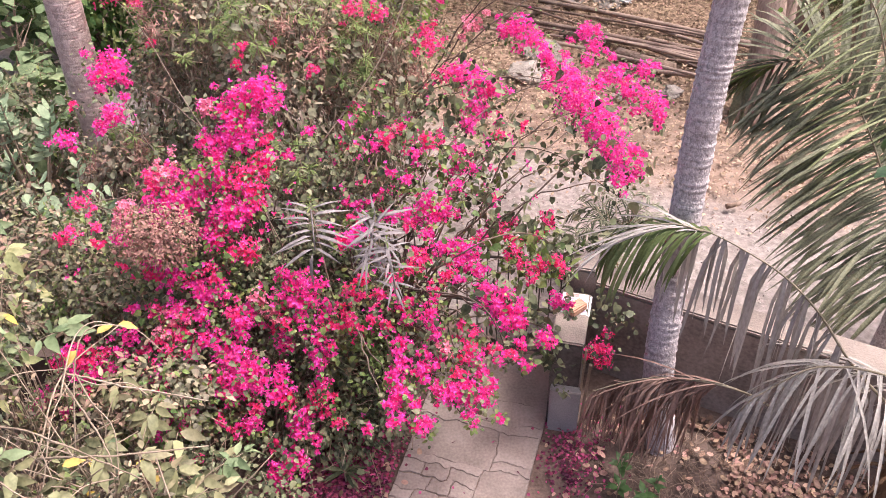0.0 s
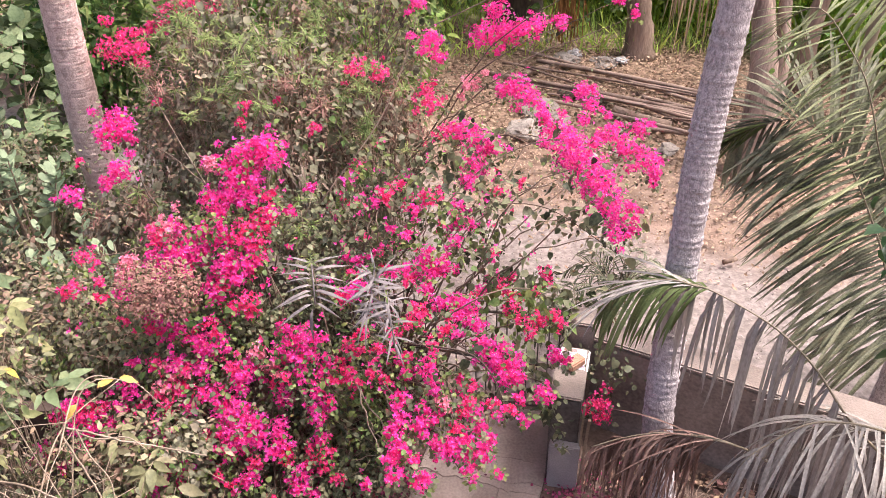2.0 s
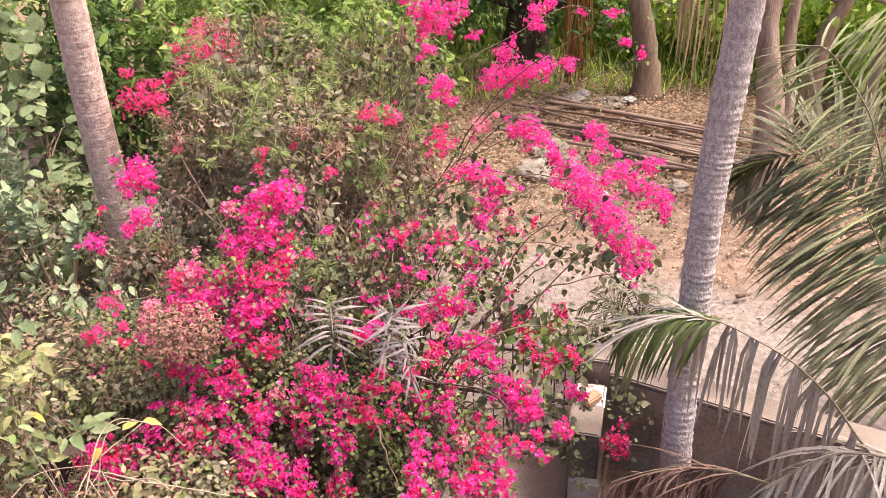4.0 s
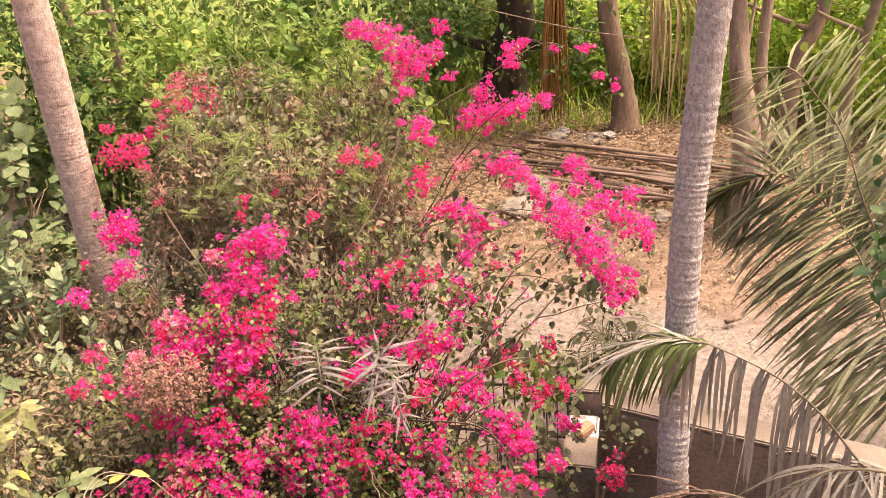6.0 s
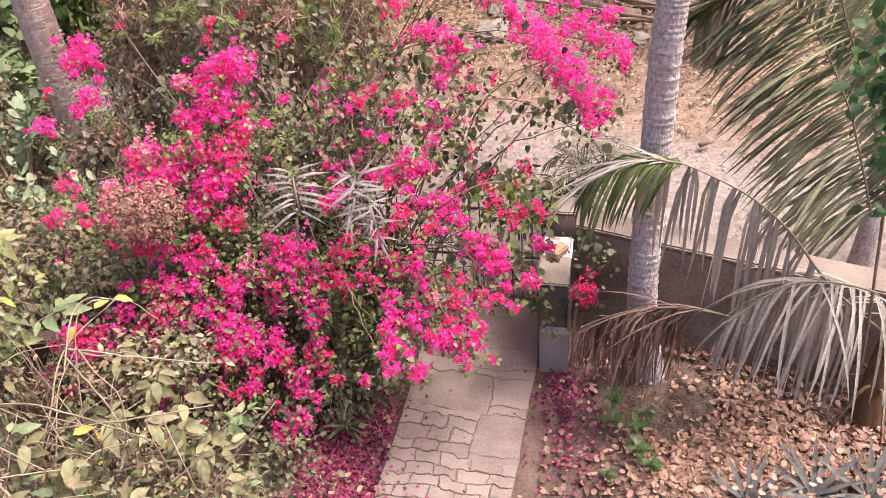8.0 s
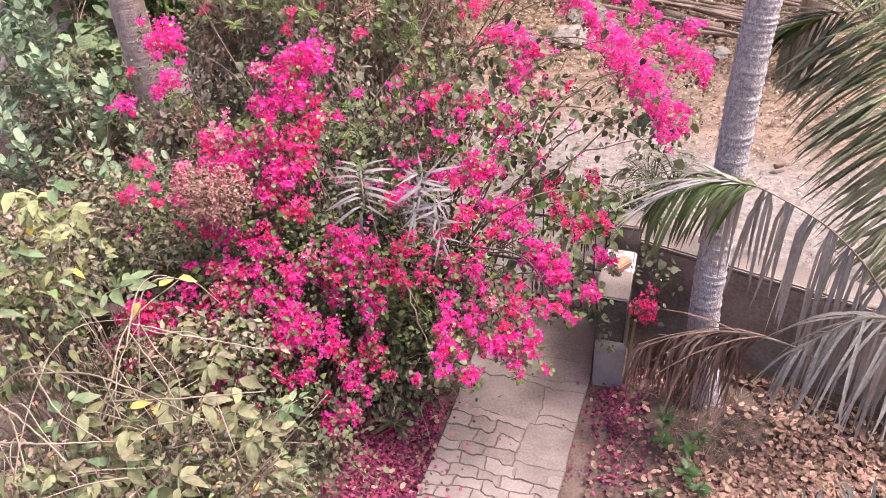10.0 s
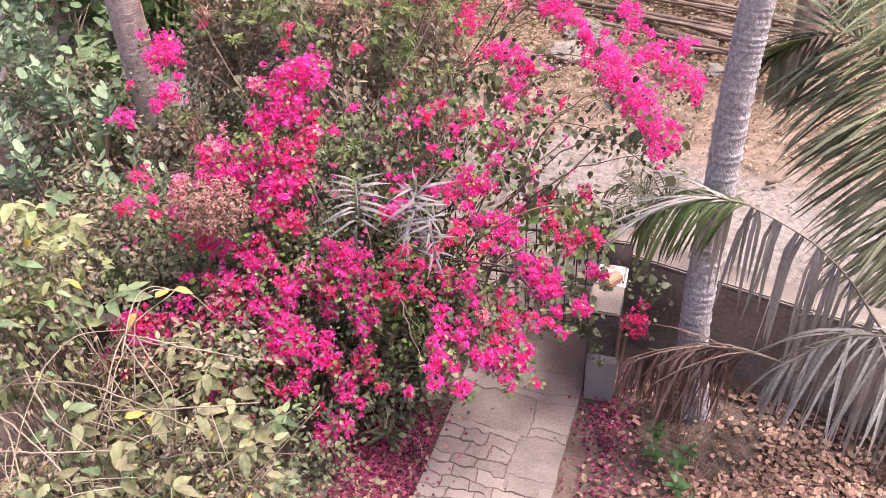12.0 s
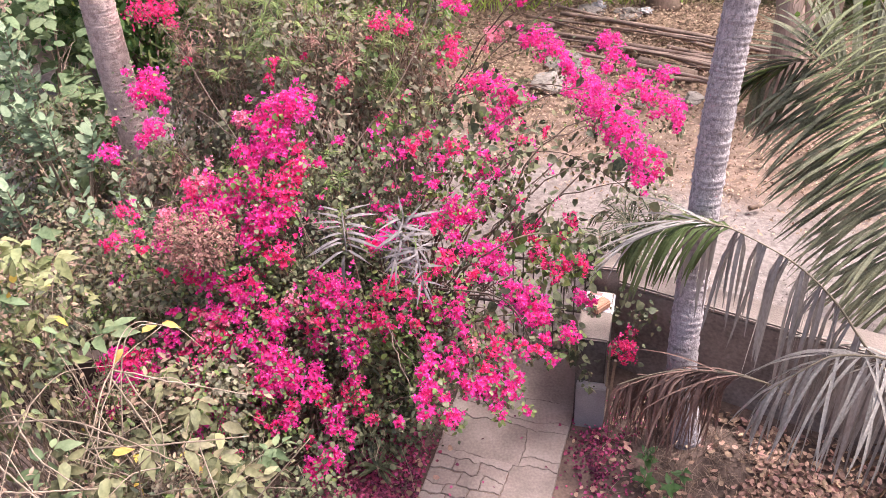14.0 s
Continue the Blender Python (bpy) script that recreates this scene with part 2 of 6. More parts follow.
def mesh_of(name, geo, material, smooth=True):
    v, f = geo
    me = bpy.data.meshes.new(name)
    if isinstance(f, np.ndarray):
        me.vertices.add(len(v))
        me.vertices.foreach_set("co", np.asarray(v, np.float32).ravel())
        me.loops.add(f.size)
        me.loops.foreach_set("vertex_index", f.astype(np.int32).ravel())
        me.polygons.add(len(f))
        me.polygons.foreach_set("loop_start", np.arange(0, f.size, f.shape[1], dtype=np.int32))
        me.polygons.foreach_set("loop_total", np.full(len(f), f.shape[1], dtype=np.int32))
        me.update(calc_edges=True)
    else:
        me.from_pydata([tuple(p) for p in v], [], f)
    if smooth:
        me.polygons.foreach_set("use_smooth", [True] * len(me.polygons))
    me.materials.append(material)
    me.update()
    return me


def part(name, geo, material, parent=None, label="", smooth=True, kind=""):
    if not isinstance(geo, bpy.types.Mesh) and len(geo) == 3:
        geo, smooth = geo[:2], False
    ob = new(name, geo if isinstance(geo, bpy.types.Mesh) else mesh_of(name, geo, material, smooth))
    ob.parent = parent
    return tagged(ob, label, kind=kind)


def thing(name, label, category, at=(0, 0, 0), group="", kind=""):
    ob = new(name)
    ob.empty_display_size = 0.1
    return tagged(ob, label, category, group, kind)


def box(x0, y0, z0, x1, y1, z1, bevel=0.008, m=None):
    bm = bmesh.new()
    bmesh.ops.create_cube(bm, size=1.0, matrix=Matrix.Translation(((x0 + x1) / 2, (y0 + y1) / 2, (z0 + z1) / 2)) @ Matrix.Diagonal((x1 - x0, y1 - y0, z1 - z0, 1)))
    if bevel:
        bmesh.ops.bevel(bm, geom=bm.edges[:], offset=bevel, segments=2, affect="EDGES")
    if m is not None:
        bm.transform(m)
    v = np.array([p.co[:] for p in bm.verts])
    bm.verts.index_update()
    f = [tuple(q.index for q in p.verts) for p in bm.faces]
    bm.free()
    return v, f, "flat"


def curve_points(ctrl, n):
    """n points along a smooth line through the control points."""
    c = np.asarray(ctrl, float)
    c = np.vstack([2 * c[0] - c[1], c, 2 * c[-1] - c[-2]])
    out = []
    for t in np.linspace(0, len(c) - 3 - 1e-6, n):
        i, u = int(t), t - int(t)
        p0, p1, p2, p3 = c[i:i + 4]
        out.append(0.5 * (2 * p1 + (p2 - p0) * u + (2 * p0 - 5 * p1 + 4 * p2 - p3) * u * u + (3 * p1 - p0 - 3 * p2 + p3) * u ** 3))
    return np.array(out)


def tube(pts, radii, segs=6, wobble=0.0, seed=0):
    pts = np.asarray(pts, float)
    radii = np.broadcast_to(np.asarray(radii, float), (len(pts),))
    tan = np.gradient(pts, axis=0)
    tan /= np.linalg.norm(tan, axis=1, keepdims=True) + 1e-9
    ref = np.array([0.31, 0.95, 0.05]) if abs(tan[0][1]) < 0.8 else np.array([1.0, 0, 0.1])
    u = np.cross(tan, ref)
    u /= np.linalg.norm(u, axis=1, keepdims=True)
    w = np.cross(tan, u)
    a = np.linspace(0, 2 * np.pi, segs, endpoint=False)
    r = radii[:, None]
    if wobble:
        g = np.random.default_rng(seed)
        r = r * (1 + wobble * g.standard_normal((len(pts), segs)))
    v = pts[:, None] + u[:, None] * (np.cos(a) * r)[..., None] + w[:, None] * (np.sin(a) * r)[..., None]
    f = []
    for i in range(len(pts) - 1):
        for j in range(segs):
            k = (j + 1) % segs
            f.append((i * segs + j, i * segs + k, (i + 1) * segs + k, (i + 1) * segs + j))
    f.append(tuple(range(segs))[::-1])
    f.append(tuple((len(pts) - 1) * segs + j for j in range(segs)))
    return v.reshape(-1, 3), f


# leaf shapes: length along y from 0 to 1, folded along the midrib, tip bent down
def leaf_shape(width, fold=0.12, bend=0.15, heart=0.0):
    w = width / 2
    v = [(0, 0, 0), (-w * 0.85, 0.22 - heart, fold * w * 2), (w * 0.85, 0.22 - heart, fold * w * 2), (0, 0.3, 0), (-w * 0.9, 0.55, fold * w * 2 - bend * 0.3),
         (w * 0.9, 0.55, fold * w * 2 - bend * 0.3), (0, 0.62, -bend * 0.35), (0, 1, -bend)]
    f = [(0, 3, 1), (0, 2, 3), (1, 3, 6), (1, 6, 4), (3, 2, 5), (3, 5, 6), (4, 6, 7), (6, 5, 7)]
    return np.array(v), np.array(f)


def disc_shape(width, cup=0.05):
    ring = [(width / 2 * math.sin(a) * (1 - 0.12 * math.cos(a)), 0.5 - 0.5 * math.cos(a), cup * (abs(math.cos(a)) + 0.4)) for a in np.linspace(0, 2 * math.pi, 9)[:-1]]
    return np.array(ring + [(0, 0.5, 0)]), np.array([((k + 1) % 8, k, 8) for k in range(8)])


DEAD = disc_shape(0.66, 0.08)
HEART = leaf_shape(0.78, 0.12, 0.18, 0.12)
OVAL = leaf_shape(0.50, 0.12, 0.2)
POINTED = leaf_shape(0.46, 0.16, 0.28)
SLIM = leaf_shape(0.11, 0.15, 0.3)
NARROW = leaf_shape(0.16, 0.15, 0.25)
BLADE = leaf_shape(0.07, 0.15, 0.35)
ROUND = leaf_shape(0.95, 0.06, 0.1, 0.1)
_b = []
_f = []
for _k in range(3):
    _a = _k * 2.094
    _d, _s = np.array([math.cos(_a), math.sin(_a), 0]), np.array([-math.sin(_a), math.cos(_a), 0])
    _o = len(_b)
    _b += [_d * 0.03, _d * 0.28 + _s * 0.34 + [0, 0, 0.16], _d * 0.66 + _s * 0.30 + [0, 0, 0.40], _d * 0.95 + [0, 0, 0.42], _d * 0.66 - _s * 0.30 + [0, 0, 0.40], _d * 0.28 - _s * 0.34 + [0, 0, 0.16], _d * 0.48 + [0, 0, 0.16]]
    _f += [(_o + k, _o + (k + 1) % 6, _o + 6) for k in range(6)]
FLOWER = (np.array(_b), np.array(_f))


def unit(a):
    return a / (np.linalg.norm(a, axis=-1, keepdims=True) + 1e-9)


def scatter(shape, at, along, up, size):
    """One mesh of copies of a leaf shape at the points, its length pointing along, its face up."""
    tv, tf = shape
    y = unit(np.asarray(along, float))
    x = unit(np.cross(y, np.asarray(up, float)))
    z = np.cross(x, y)
    s = np.broadcast_to(np.asarray(size, float), (len(y),))[:, None, None]
    v = at[:, None] + s * (tv[None, :, 0:1] * x[:, None] + tv[None, :, 1:2] * y[:, None] + tv[None, :, 2:3] * z[:, None])
    f = tf[None] + (np.arange(len(y)) * len(tv))[:, None, None]
    return v.reshape(-1, 3), f.reshape(-1, tf.shape[1])


def merge(geos):
    vs, fs, k = [], [], 0
    for v, f in geos:
        vs.append(v), fs.append(f + k)
        k += len(v)
    return np.concatenate(vs), np.concatenate(fs)


def clumped(g, centre, radii, n, clumps, spread):
    """Points gathered in clumps within an ellipsoid, more of them near its skin."""
    d = unit(g.standard_normal((clumps, 3)))
    r = g.uniform(0.25, 1.0, (clumps, 1)) ** 0.45
    c = d * r * np.asarray(radii)
    k = g.integers(0, clumps, n)
    p = c[k] + g.standard_normal((n, 3)) * spread
    return np.asarray(centre) + p, unit(p / np.asarray(radii))


def leaves(g, p, out, shape, size, droop=0.4, jitter=0.8, vary=0.3):
    n = len(p)
    along = out + jitter * g.standard_normal((n, 3)) + [0, 0, -droop]
    up = out * 0.7 + [0, 0, 1.0] + 0.5 * g.standard_normal((n, 3))
    return scatter(shape, p, along, up, size * np.clip(1 + vary * g.standard_normal(n), 0.4, 1.8))


def stems(g, base, centre, radii, n, r0, parent, material, up_only=True):
    """Woody stems from the base into the crown, each a part with its own side twigs."""
    for i in range(n):
        d = unit(g.standard_normal(3) * [1, 1, 0.6] + [0, 0, 0.8])
        end = np.asarray(centre) + d * np.asarray(radii) * g.uniform(0.75, 1.05)
        b = np.asarray(base) + [*(g.standard_normal(2) * 0.12), 0]
        mid = b * 0.45 + end * 0.55 + [0, 0, 0.12 * radii[2]] + g.standard_normal(3) * 0.12
        main = curve_points([b, mid, end], 10)
        geo = [tube(main, np.linspace(r0, r0 * 0.25, 10), 5)]
        for j in range(5):
            k = g.integers(3, 9)
            tip = main[k] + unit(g.standard_normal(3) + d * 0.6) * g.uniform(0.15, 0.4) * max(radii)
            geo.append(tube(curve_points([main[k], (main[k] + tip) / 2 + g.standard_normal(3) * 0.04, tip], 5), np.linspace(r0 * 0.4, r0 * 0.12, 5), 4))
        part("stem", join(geo), material, parent)

# ---- large structure ----
def ground_sheet():
    def axis(lo, hi, step):
        core = np.arange(lo, hi, step)
        far = np.array([2, 5, 10, 20, 40, 80, 160, 320.0])
        return np.concatenate([lo - far[::-1], core, hi + far])
    xs, ys = axis(-9, 10, 0.16), axis(0, 22, 0.16)
    X, Y = np.meshgrid(xs, ys, indexing="ij")
    across = 0.407 * X + 0.914 * Y
    Zg = np.zeros_like(X)
    for i in range(X.shape[0]):
        for j in range(X.shape[1]):
            Zg[i, j] = noise.noise((X[i, j] * 0.9, Y[i, j] * 0.9, 0)) * 0.05 + noise.noise((X[i, j] * 3.3, Y[i, j] * 3.3, 4)) * 0.025
    near = np.clip((np.hypot(X - 0.1, (Y - 4.0) * 0.5) - 0.7) / 0.8, 0, 1)
    lane = np.where((across > 4.9) & (across < 7.4), 0.35, 1.0)
    core = (np.abs(X) < 12) & (np.abs(Y - 10) < 14)
    Zg = -0.045 + Zg * near * lane * core
    Zg += 0.22 * np.exp(-((X - 1.9) ** 2 + (Y - 3.95) ** 2) / 0.12) * 0.6
    n = len(ys)
    idx = np.arange(X.size).reshape(X.shape)
    f = np.stack([idx[:-1, :-1], idx[1:, :-1], idx[1:, 1:], idx[:-1, 1:]], -1).reshape(-1, 4)
    ob = new("ground", mesh_of("ground", (np.stack([X, Y, Zg], -1).reshape(-1, 3), f), GROUND))
    tagged(ob, "brown garden soil, pale sandy lane and leaf-strewn earth", "ground", kind="structure")


ground_sheet()

WALL_ANGLE = -28.0


def boundary_wall(x, y, angle, length, height, thick, name, label):
    m = pose(x, y, 0, 0, 0, angle)
    wall = tagged(part(name, box(0, 0, -0.3, length, thick, height - 0.05, 0.012, m), PLASTER), label, "wall", kind="structure")
    part("coping", box(-0.004, -0.012, height - 0.05, length, thick + 0.012, height, 0.014, m), CEMENT_TOP, wall, "sunlit pale cement coping")
    return wall


boundary_wall(1.06, 5.03, WALL_ANGLE, 4.6, 1.02, 0.25, "boundary_wall", "low grey cement garden wall with stained plaster")
boundary_wall(-2.2, 6.24, -26.0, 1.3, 1.0, 0.23, "boundary_wall", "low grey cement wall behind the flowering bush")


def gate_pillar(x, y, angle, wide, deep, tall, label, plaster=None):
    m = pose(x, y, 0, 0, 0, angle)
    pillar = tagged(part("gate_pillar", box(0, 0, -0.2, wide, deep, tall - 0.03, 0.015, m), plaster or CEMENT), label, "gate pillar", kind="structure")
    part("cap", box(-0.008, -0.008, tall - 0.03, wide + 0.008, deep + 0.008, tall, 0.012, m), CEMENT_PALE, pillar, "weathered pale cement top")
    return pillar


gate_pillar(0.755, 4.335, -14, 0.25, 0.60, 0.97, "square grey cement gate pillar with a worn pale top")
gate_pillar(0.975, 4.985, -14, 0.22, 0.22, 1.18, "second tan cement post standing behind the gate pillar", CEMENT_PALE)
gate_pillar(-1.02, 5.30, -19, 0.25, 0.4, 1.2, "cement gate post hidden in the flowering bush")

# path of cement slabs and stones
PATH_AT, PATH_TURN, PATH_WIDE = (-0.13, 3.25), -16.5, 1.08


def garden_path():
    g = np.random.default_rng(3)
    m = pose(*PATH_AT, 0, 0, 0, PATH_TURN)
    bed = tagged(part("path_bed", box(-PATH_WIDE / 2 + 0.02, -2.2, -0.12, PATH_WIDE / 2 - 0.02, 2.05, -0.012, 0.01, m), mat("joint_dirt", (0.11, 0.08, 0.062), (0.23, 0.168, 0.135), 0.95, 9, 0.4)),
                 "cracked cement and stone garden path with dirt in its joints", "path", kind="structure")
    half = PATH_WIDE / 2

    def wob(u, v):
        k = 0.05 if abs(abs(u) - half) > 0.01 else 0.015
        return (u + k * (noise.noise((u * 3.1, v * 3.1, 1.7)) + 0.28 * noise.noise((u * 21, v * 21, 6.2))), v + 0.05 * noise.noise((u * 2.6, v * 2.6, 8.1)) + 0.035 * noise.noise((u * 9, v * 9, 2.1)) + 0.014 * noise.noise((u * 26, v * 26, 5.3)))

    def slab(u0, v0, u1, v1, gap=0.0005):
        ring = []
        for a, b, c, d in ((u0, v0, u1, v0), (u1, v0, u1, v1), (u1, v1, u0, v1), (u0, v1, u0, v0)):
            n = max(2, int(math.hypot(c - a, d - b) / 0.022))
            ring += [(a + (c - a) * i / n, b + (d - b) * i / n) for i in range(n)]
        cu, cv = (u0 + u1) / 2, (v0 + v1) / 2
        lift = g.uniform(-0.005, 0.006)
        outer, inner = [], []
        for u, v in ring:
            a, b = wob(u, v)
            s = math.hypot(a - cu, b - cv)
            j = gap + 0.006 * max(0, noise.noise((u * 9, v * 9, 3)) + 0.2)
            outer.append((a - (a - cu) / s * j, b - (b - cv) / s * j))
            inner.append((a - (a - cu) / s * (j + 0.005), b - (b - cv) / s * (j + 0.005)))
        n = len(ring)
        vs = [(*p, -0.05) for p in outer] + [(*p, -0.006 + lift) for p in outer] + [(*p, lift) for p in inner]
        fs = [tuple(range(2 * n, 3 * n))]
        for i in range(n):
            k = (i + 1) % n
            fs += [(i, k, n + k, n + i), (n + i, n + k, 2 * n + k, 2 * n + i)]
        v = np.array([(m @ Vector(p))[:] for p in vs])
        part("slab", (v, fs), FLAG, bed, smooth=False)

    # three broad cement slabs near the gate, then slabs beside small stones
    slab(-half, 1.36, half, 2.02)
    slab(-half, 1.20, -0.12, 1.36), slab(-0.12, 1.13, half, 1.36), slab(-half, 1.06, -0.12, 1.20)
    slab(-half, 0.62, 0.20, 1.06), slab(-0.12, 1.06, half, 1.13), slab(0.20, 0.72, half, 1.06), slab(0.20, 0.62, half, 0.72)
    slab(-half, 0.54, 0.14, 0.62)
    slab(0.14, 0.22, half, 0.62), slab(0.14, 0.06, half, 0.22)
    v, row = 0.54, 0
    while v > -2.15:
        h = g.uniform(0.095, 0.15)
        edge = 0.14 if v - h > 0.04 else half
        count = 3 if edge < half else 5
        cuts = np.linspace(-half, edge, count + 1)
        cuts[1:-1] += (0.045 if row % 2 else -0.045) + g.uniform(-0.03, 0.03, count - 1)
        for a, b in zip(cuts[:-1], cuts[1:]):
            slab(a, v - h, b, v, 0.0035)
        v -= h
        row += 1


# ---- gate ----
def iron_gate():
    gate = thing("iron_gate", "black iron bar gate overgrown by flowering vine", "gate")
    m = pose(0.93, 4.98, 0, 0, 0, 166)
    for z in (0.10, 0.62, 1.17):
        part("rail", box(0, -0.01, z, 1.82, 0.01, z + 0.026, 0.004, m), IRON, gate)
    for i in range(20):
        u = 0.03 + i * 0.093
        v, f = tube([(u, 0.0, 0.06), (u, 0, 0.6), (u, 0, 1.24), (u, 0, 1.31)], [0.0065, 0.0065, 0.0065, 0.002], 6)
        part("bar", (np.array([(m @ Vector(p))[:] for p in v]), f), IRON, gate)


iron_gate()


# ---- pillar top and foot ----
def pillar_things():
    m = pose(0.755, 4.335, 0, 0, 0, -14)
    # a printed sheet, curling over the pillar's edges
    g = np.random.default_rng(15)
    us, vs = np.linspace(0.012, 0.262, 9), np.linspace(0.335, 0.585, 9)
    pts = [(u, v, 0.973 + 0.004 * noise.noise((u * 20, v * 20, 2)) - 0.9 * max(0, u - 0.245) ** 1.0 * (u > 0.25) + 0.12 * max(0, 0.36 - v) ** 1.2) for v in vs for u in us]
    fs = [(i * 9 + j, i * 9 + j + 1, i * 9 + j + 10, i * 9 + j + 9) for i in range(8) for j in range(8)]
    paper = tagged(part("newspaper", (np.array([(m @ Vector(p))[:] for p in pts]), fs), PAPER), "white printed paper sheet under a brick on the pillar", "paper")
    for i in range(5):
        for k in range(2):
            u0 = 0.03 + 0.105 * k
            part("print_bar", box(u0, 0.50 - 0.035 * i, 0.9795, u0 + g.uniform(0.06, 0.095), 0.518 - 0.035 * i, 0.9805, 0, m), PRINT, paper)
    part("print_picture", box(0.04, 0.535, 0.9795, 0.15, 0.572, 0.9805, 0, m), PRINT_RED, paper, "small red printed picture")
    brick = box(-0.052, -0.085, 0, 0.052, 0.085, 0.07, 0.012, pose(0.985, 4.655, 0.981, 0, 0, -52))
    tagged(part("brick", brick, BRICK), "worn orange clay brick lying on paper", "brick")
    tagged(part("stone_block", box(0.022, -0.092, -0.08, 0.278, -0.006, 0.455, 0.008, m @ pose(0, 0, 0, -1.5, 0, 0)), BLOCK), "plain grey stone block leaning on the pillar foot", "stone block")
    for u, w, lean, tall in ((0.258, 0.018, 0.8, 0.93), (0.285, 0.024, 2.4, 0.78)):
        tagged(part("wooden_slat", box(u, -0.03, -0.06, u + w, 0.0, tall, 0.003, m @ pose(0, 0, 0, 0, lean, 0)), TWIG_PALE), "thin pale wooden slat against the gate pillar", "slat", "slats")


pillar_things()


# ---- palm trunks ----
def palm_trunk(name, ctrl, r0, r1, ring, material, label, seed, relief=1.0):
    g = np.random.default_rng(seed)
    pts = curve_points(ctrl, 60)
    length = np.sum(np.linalg.norm(np.diff(pts, axis=0), axis=1))
    n = int(length / ring) * 4
    pts = curve_points(ctrl, n)
    s = np.linspace(0, 1, n)
    r = r0 + (r1 - r0) * s + 0.35 * r0 * np.exp(-s * length / 0.16)
    step = np.array([0.0, 0.006, 0.003, 0.001])[np.arange(n) % 4]
    step = relief * step * np.repeat(g.uniform(0.1, 1.5, n // 4 + 1), 4)[:n]
    v, f = tube(pts, r + step + 0.0012 * g.standard_normal(n), 24, 0.010, seed)
    tree = thing(name, label, "palm tree")
    part("trunk", (v, f), material, tree)
    for i in range(70):
        a, h = g.uniform(0, 6.28), g.uniform(0, 0.18)
        p = np.array([ctrl[0][0] + r0 * 1.25 * math.cos(a), ctrl[0][1] + r0 * 1.25 * math.sin(a), h])
        q = p + [0.12 * math.cos(a) + 0.03 * g.standard_normal(), 0.12 * math.sin(a) + 0.03 * g.standard_normal(), -h - 0.06]
        if i < 24:
            part("root", tube(curve_points([p, (p + q) / 2 + [0, 0, 0.03], q], 5), 0.005, 4), TWIG, tree)
    return tree


palm_trunk("palm_tree", [(1.70, 4.0, -0.10), (1.68, 4.03, 0.1), (1.595, 4.16, 0.88), (1.661, 4.42, 2.0), (1.70, 4.55, 3.01), (1.795, 4.68, 4.08), (2.02, 4.85, 6.9)], 0.125, 0.104, 0.058, PALM_BARK, "tall ringed grey palm trunk in the garden", 4, 1.15)
palm_trunk("palm_tree", [(-4.05, 7.95, -0.05), (-4.10, 8.05, 1.5), (-4.08, 8.1, 2.5), (-4.0, 8.12, 4.1), (-3.9, 8.2, 7.4)], 0.20, 0.165, 0.07, PALM_BARK_WARM, "thick leaning ringed coconut palm trunk", 5, 0.4)


# ---- palm fronds ----
def leaflet(g, p, d, length, width, droop, kink):
    n = 6
    q, dirn = np.array(p), unit(np.array(d))
    rows = []
    side = unit(np.cross(dirn, [0, 0, 1]) + 1e-6 + (0.35 if droop > 1.5 else 0.05) * g.standard_normal(3))
    sway = (0.13 if droop > 1.5 else 0.02) * g.standard_normal(3)
    for i in range(n):
        u = i / (n - 1)
        w = width * (0.55 + 1.6 * u) * (1 - u) ** 0.7 + 0.0015 if droop < 3.2 else width * (0.75 + 0.35 * u) * (1 - u ** 2.2) ** 0.9 + 0.0015
        rows += [q - side * w, q + [0, 0, -w * 0.5], q + side * w]
        dirn = unit(dirn + np.array([0, 0, -droop * (0.25 + kink * (1 if i == 1 else 0.35))]) + sway + 0.03 * g.standard_normal(3))
        q = q + dirn * length / (n - 1)
    f = []
    for i in range(n - 1):
        a, b = 3 * i, 3 * i + 3
        f += [(a, a + 1, b + 1, b), (a + 1, a + 2, b + 2, b + 1)]
    return np.array(rows), f


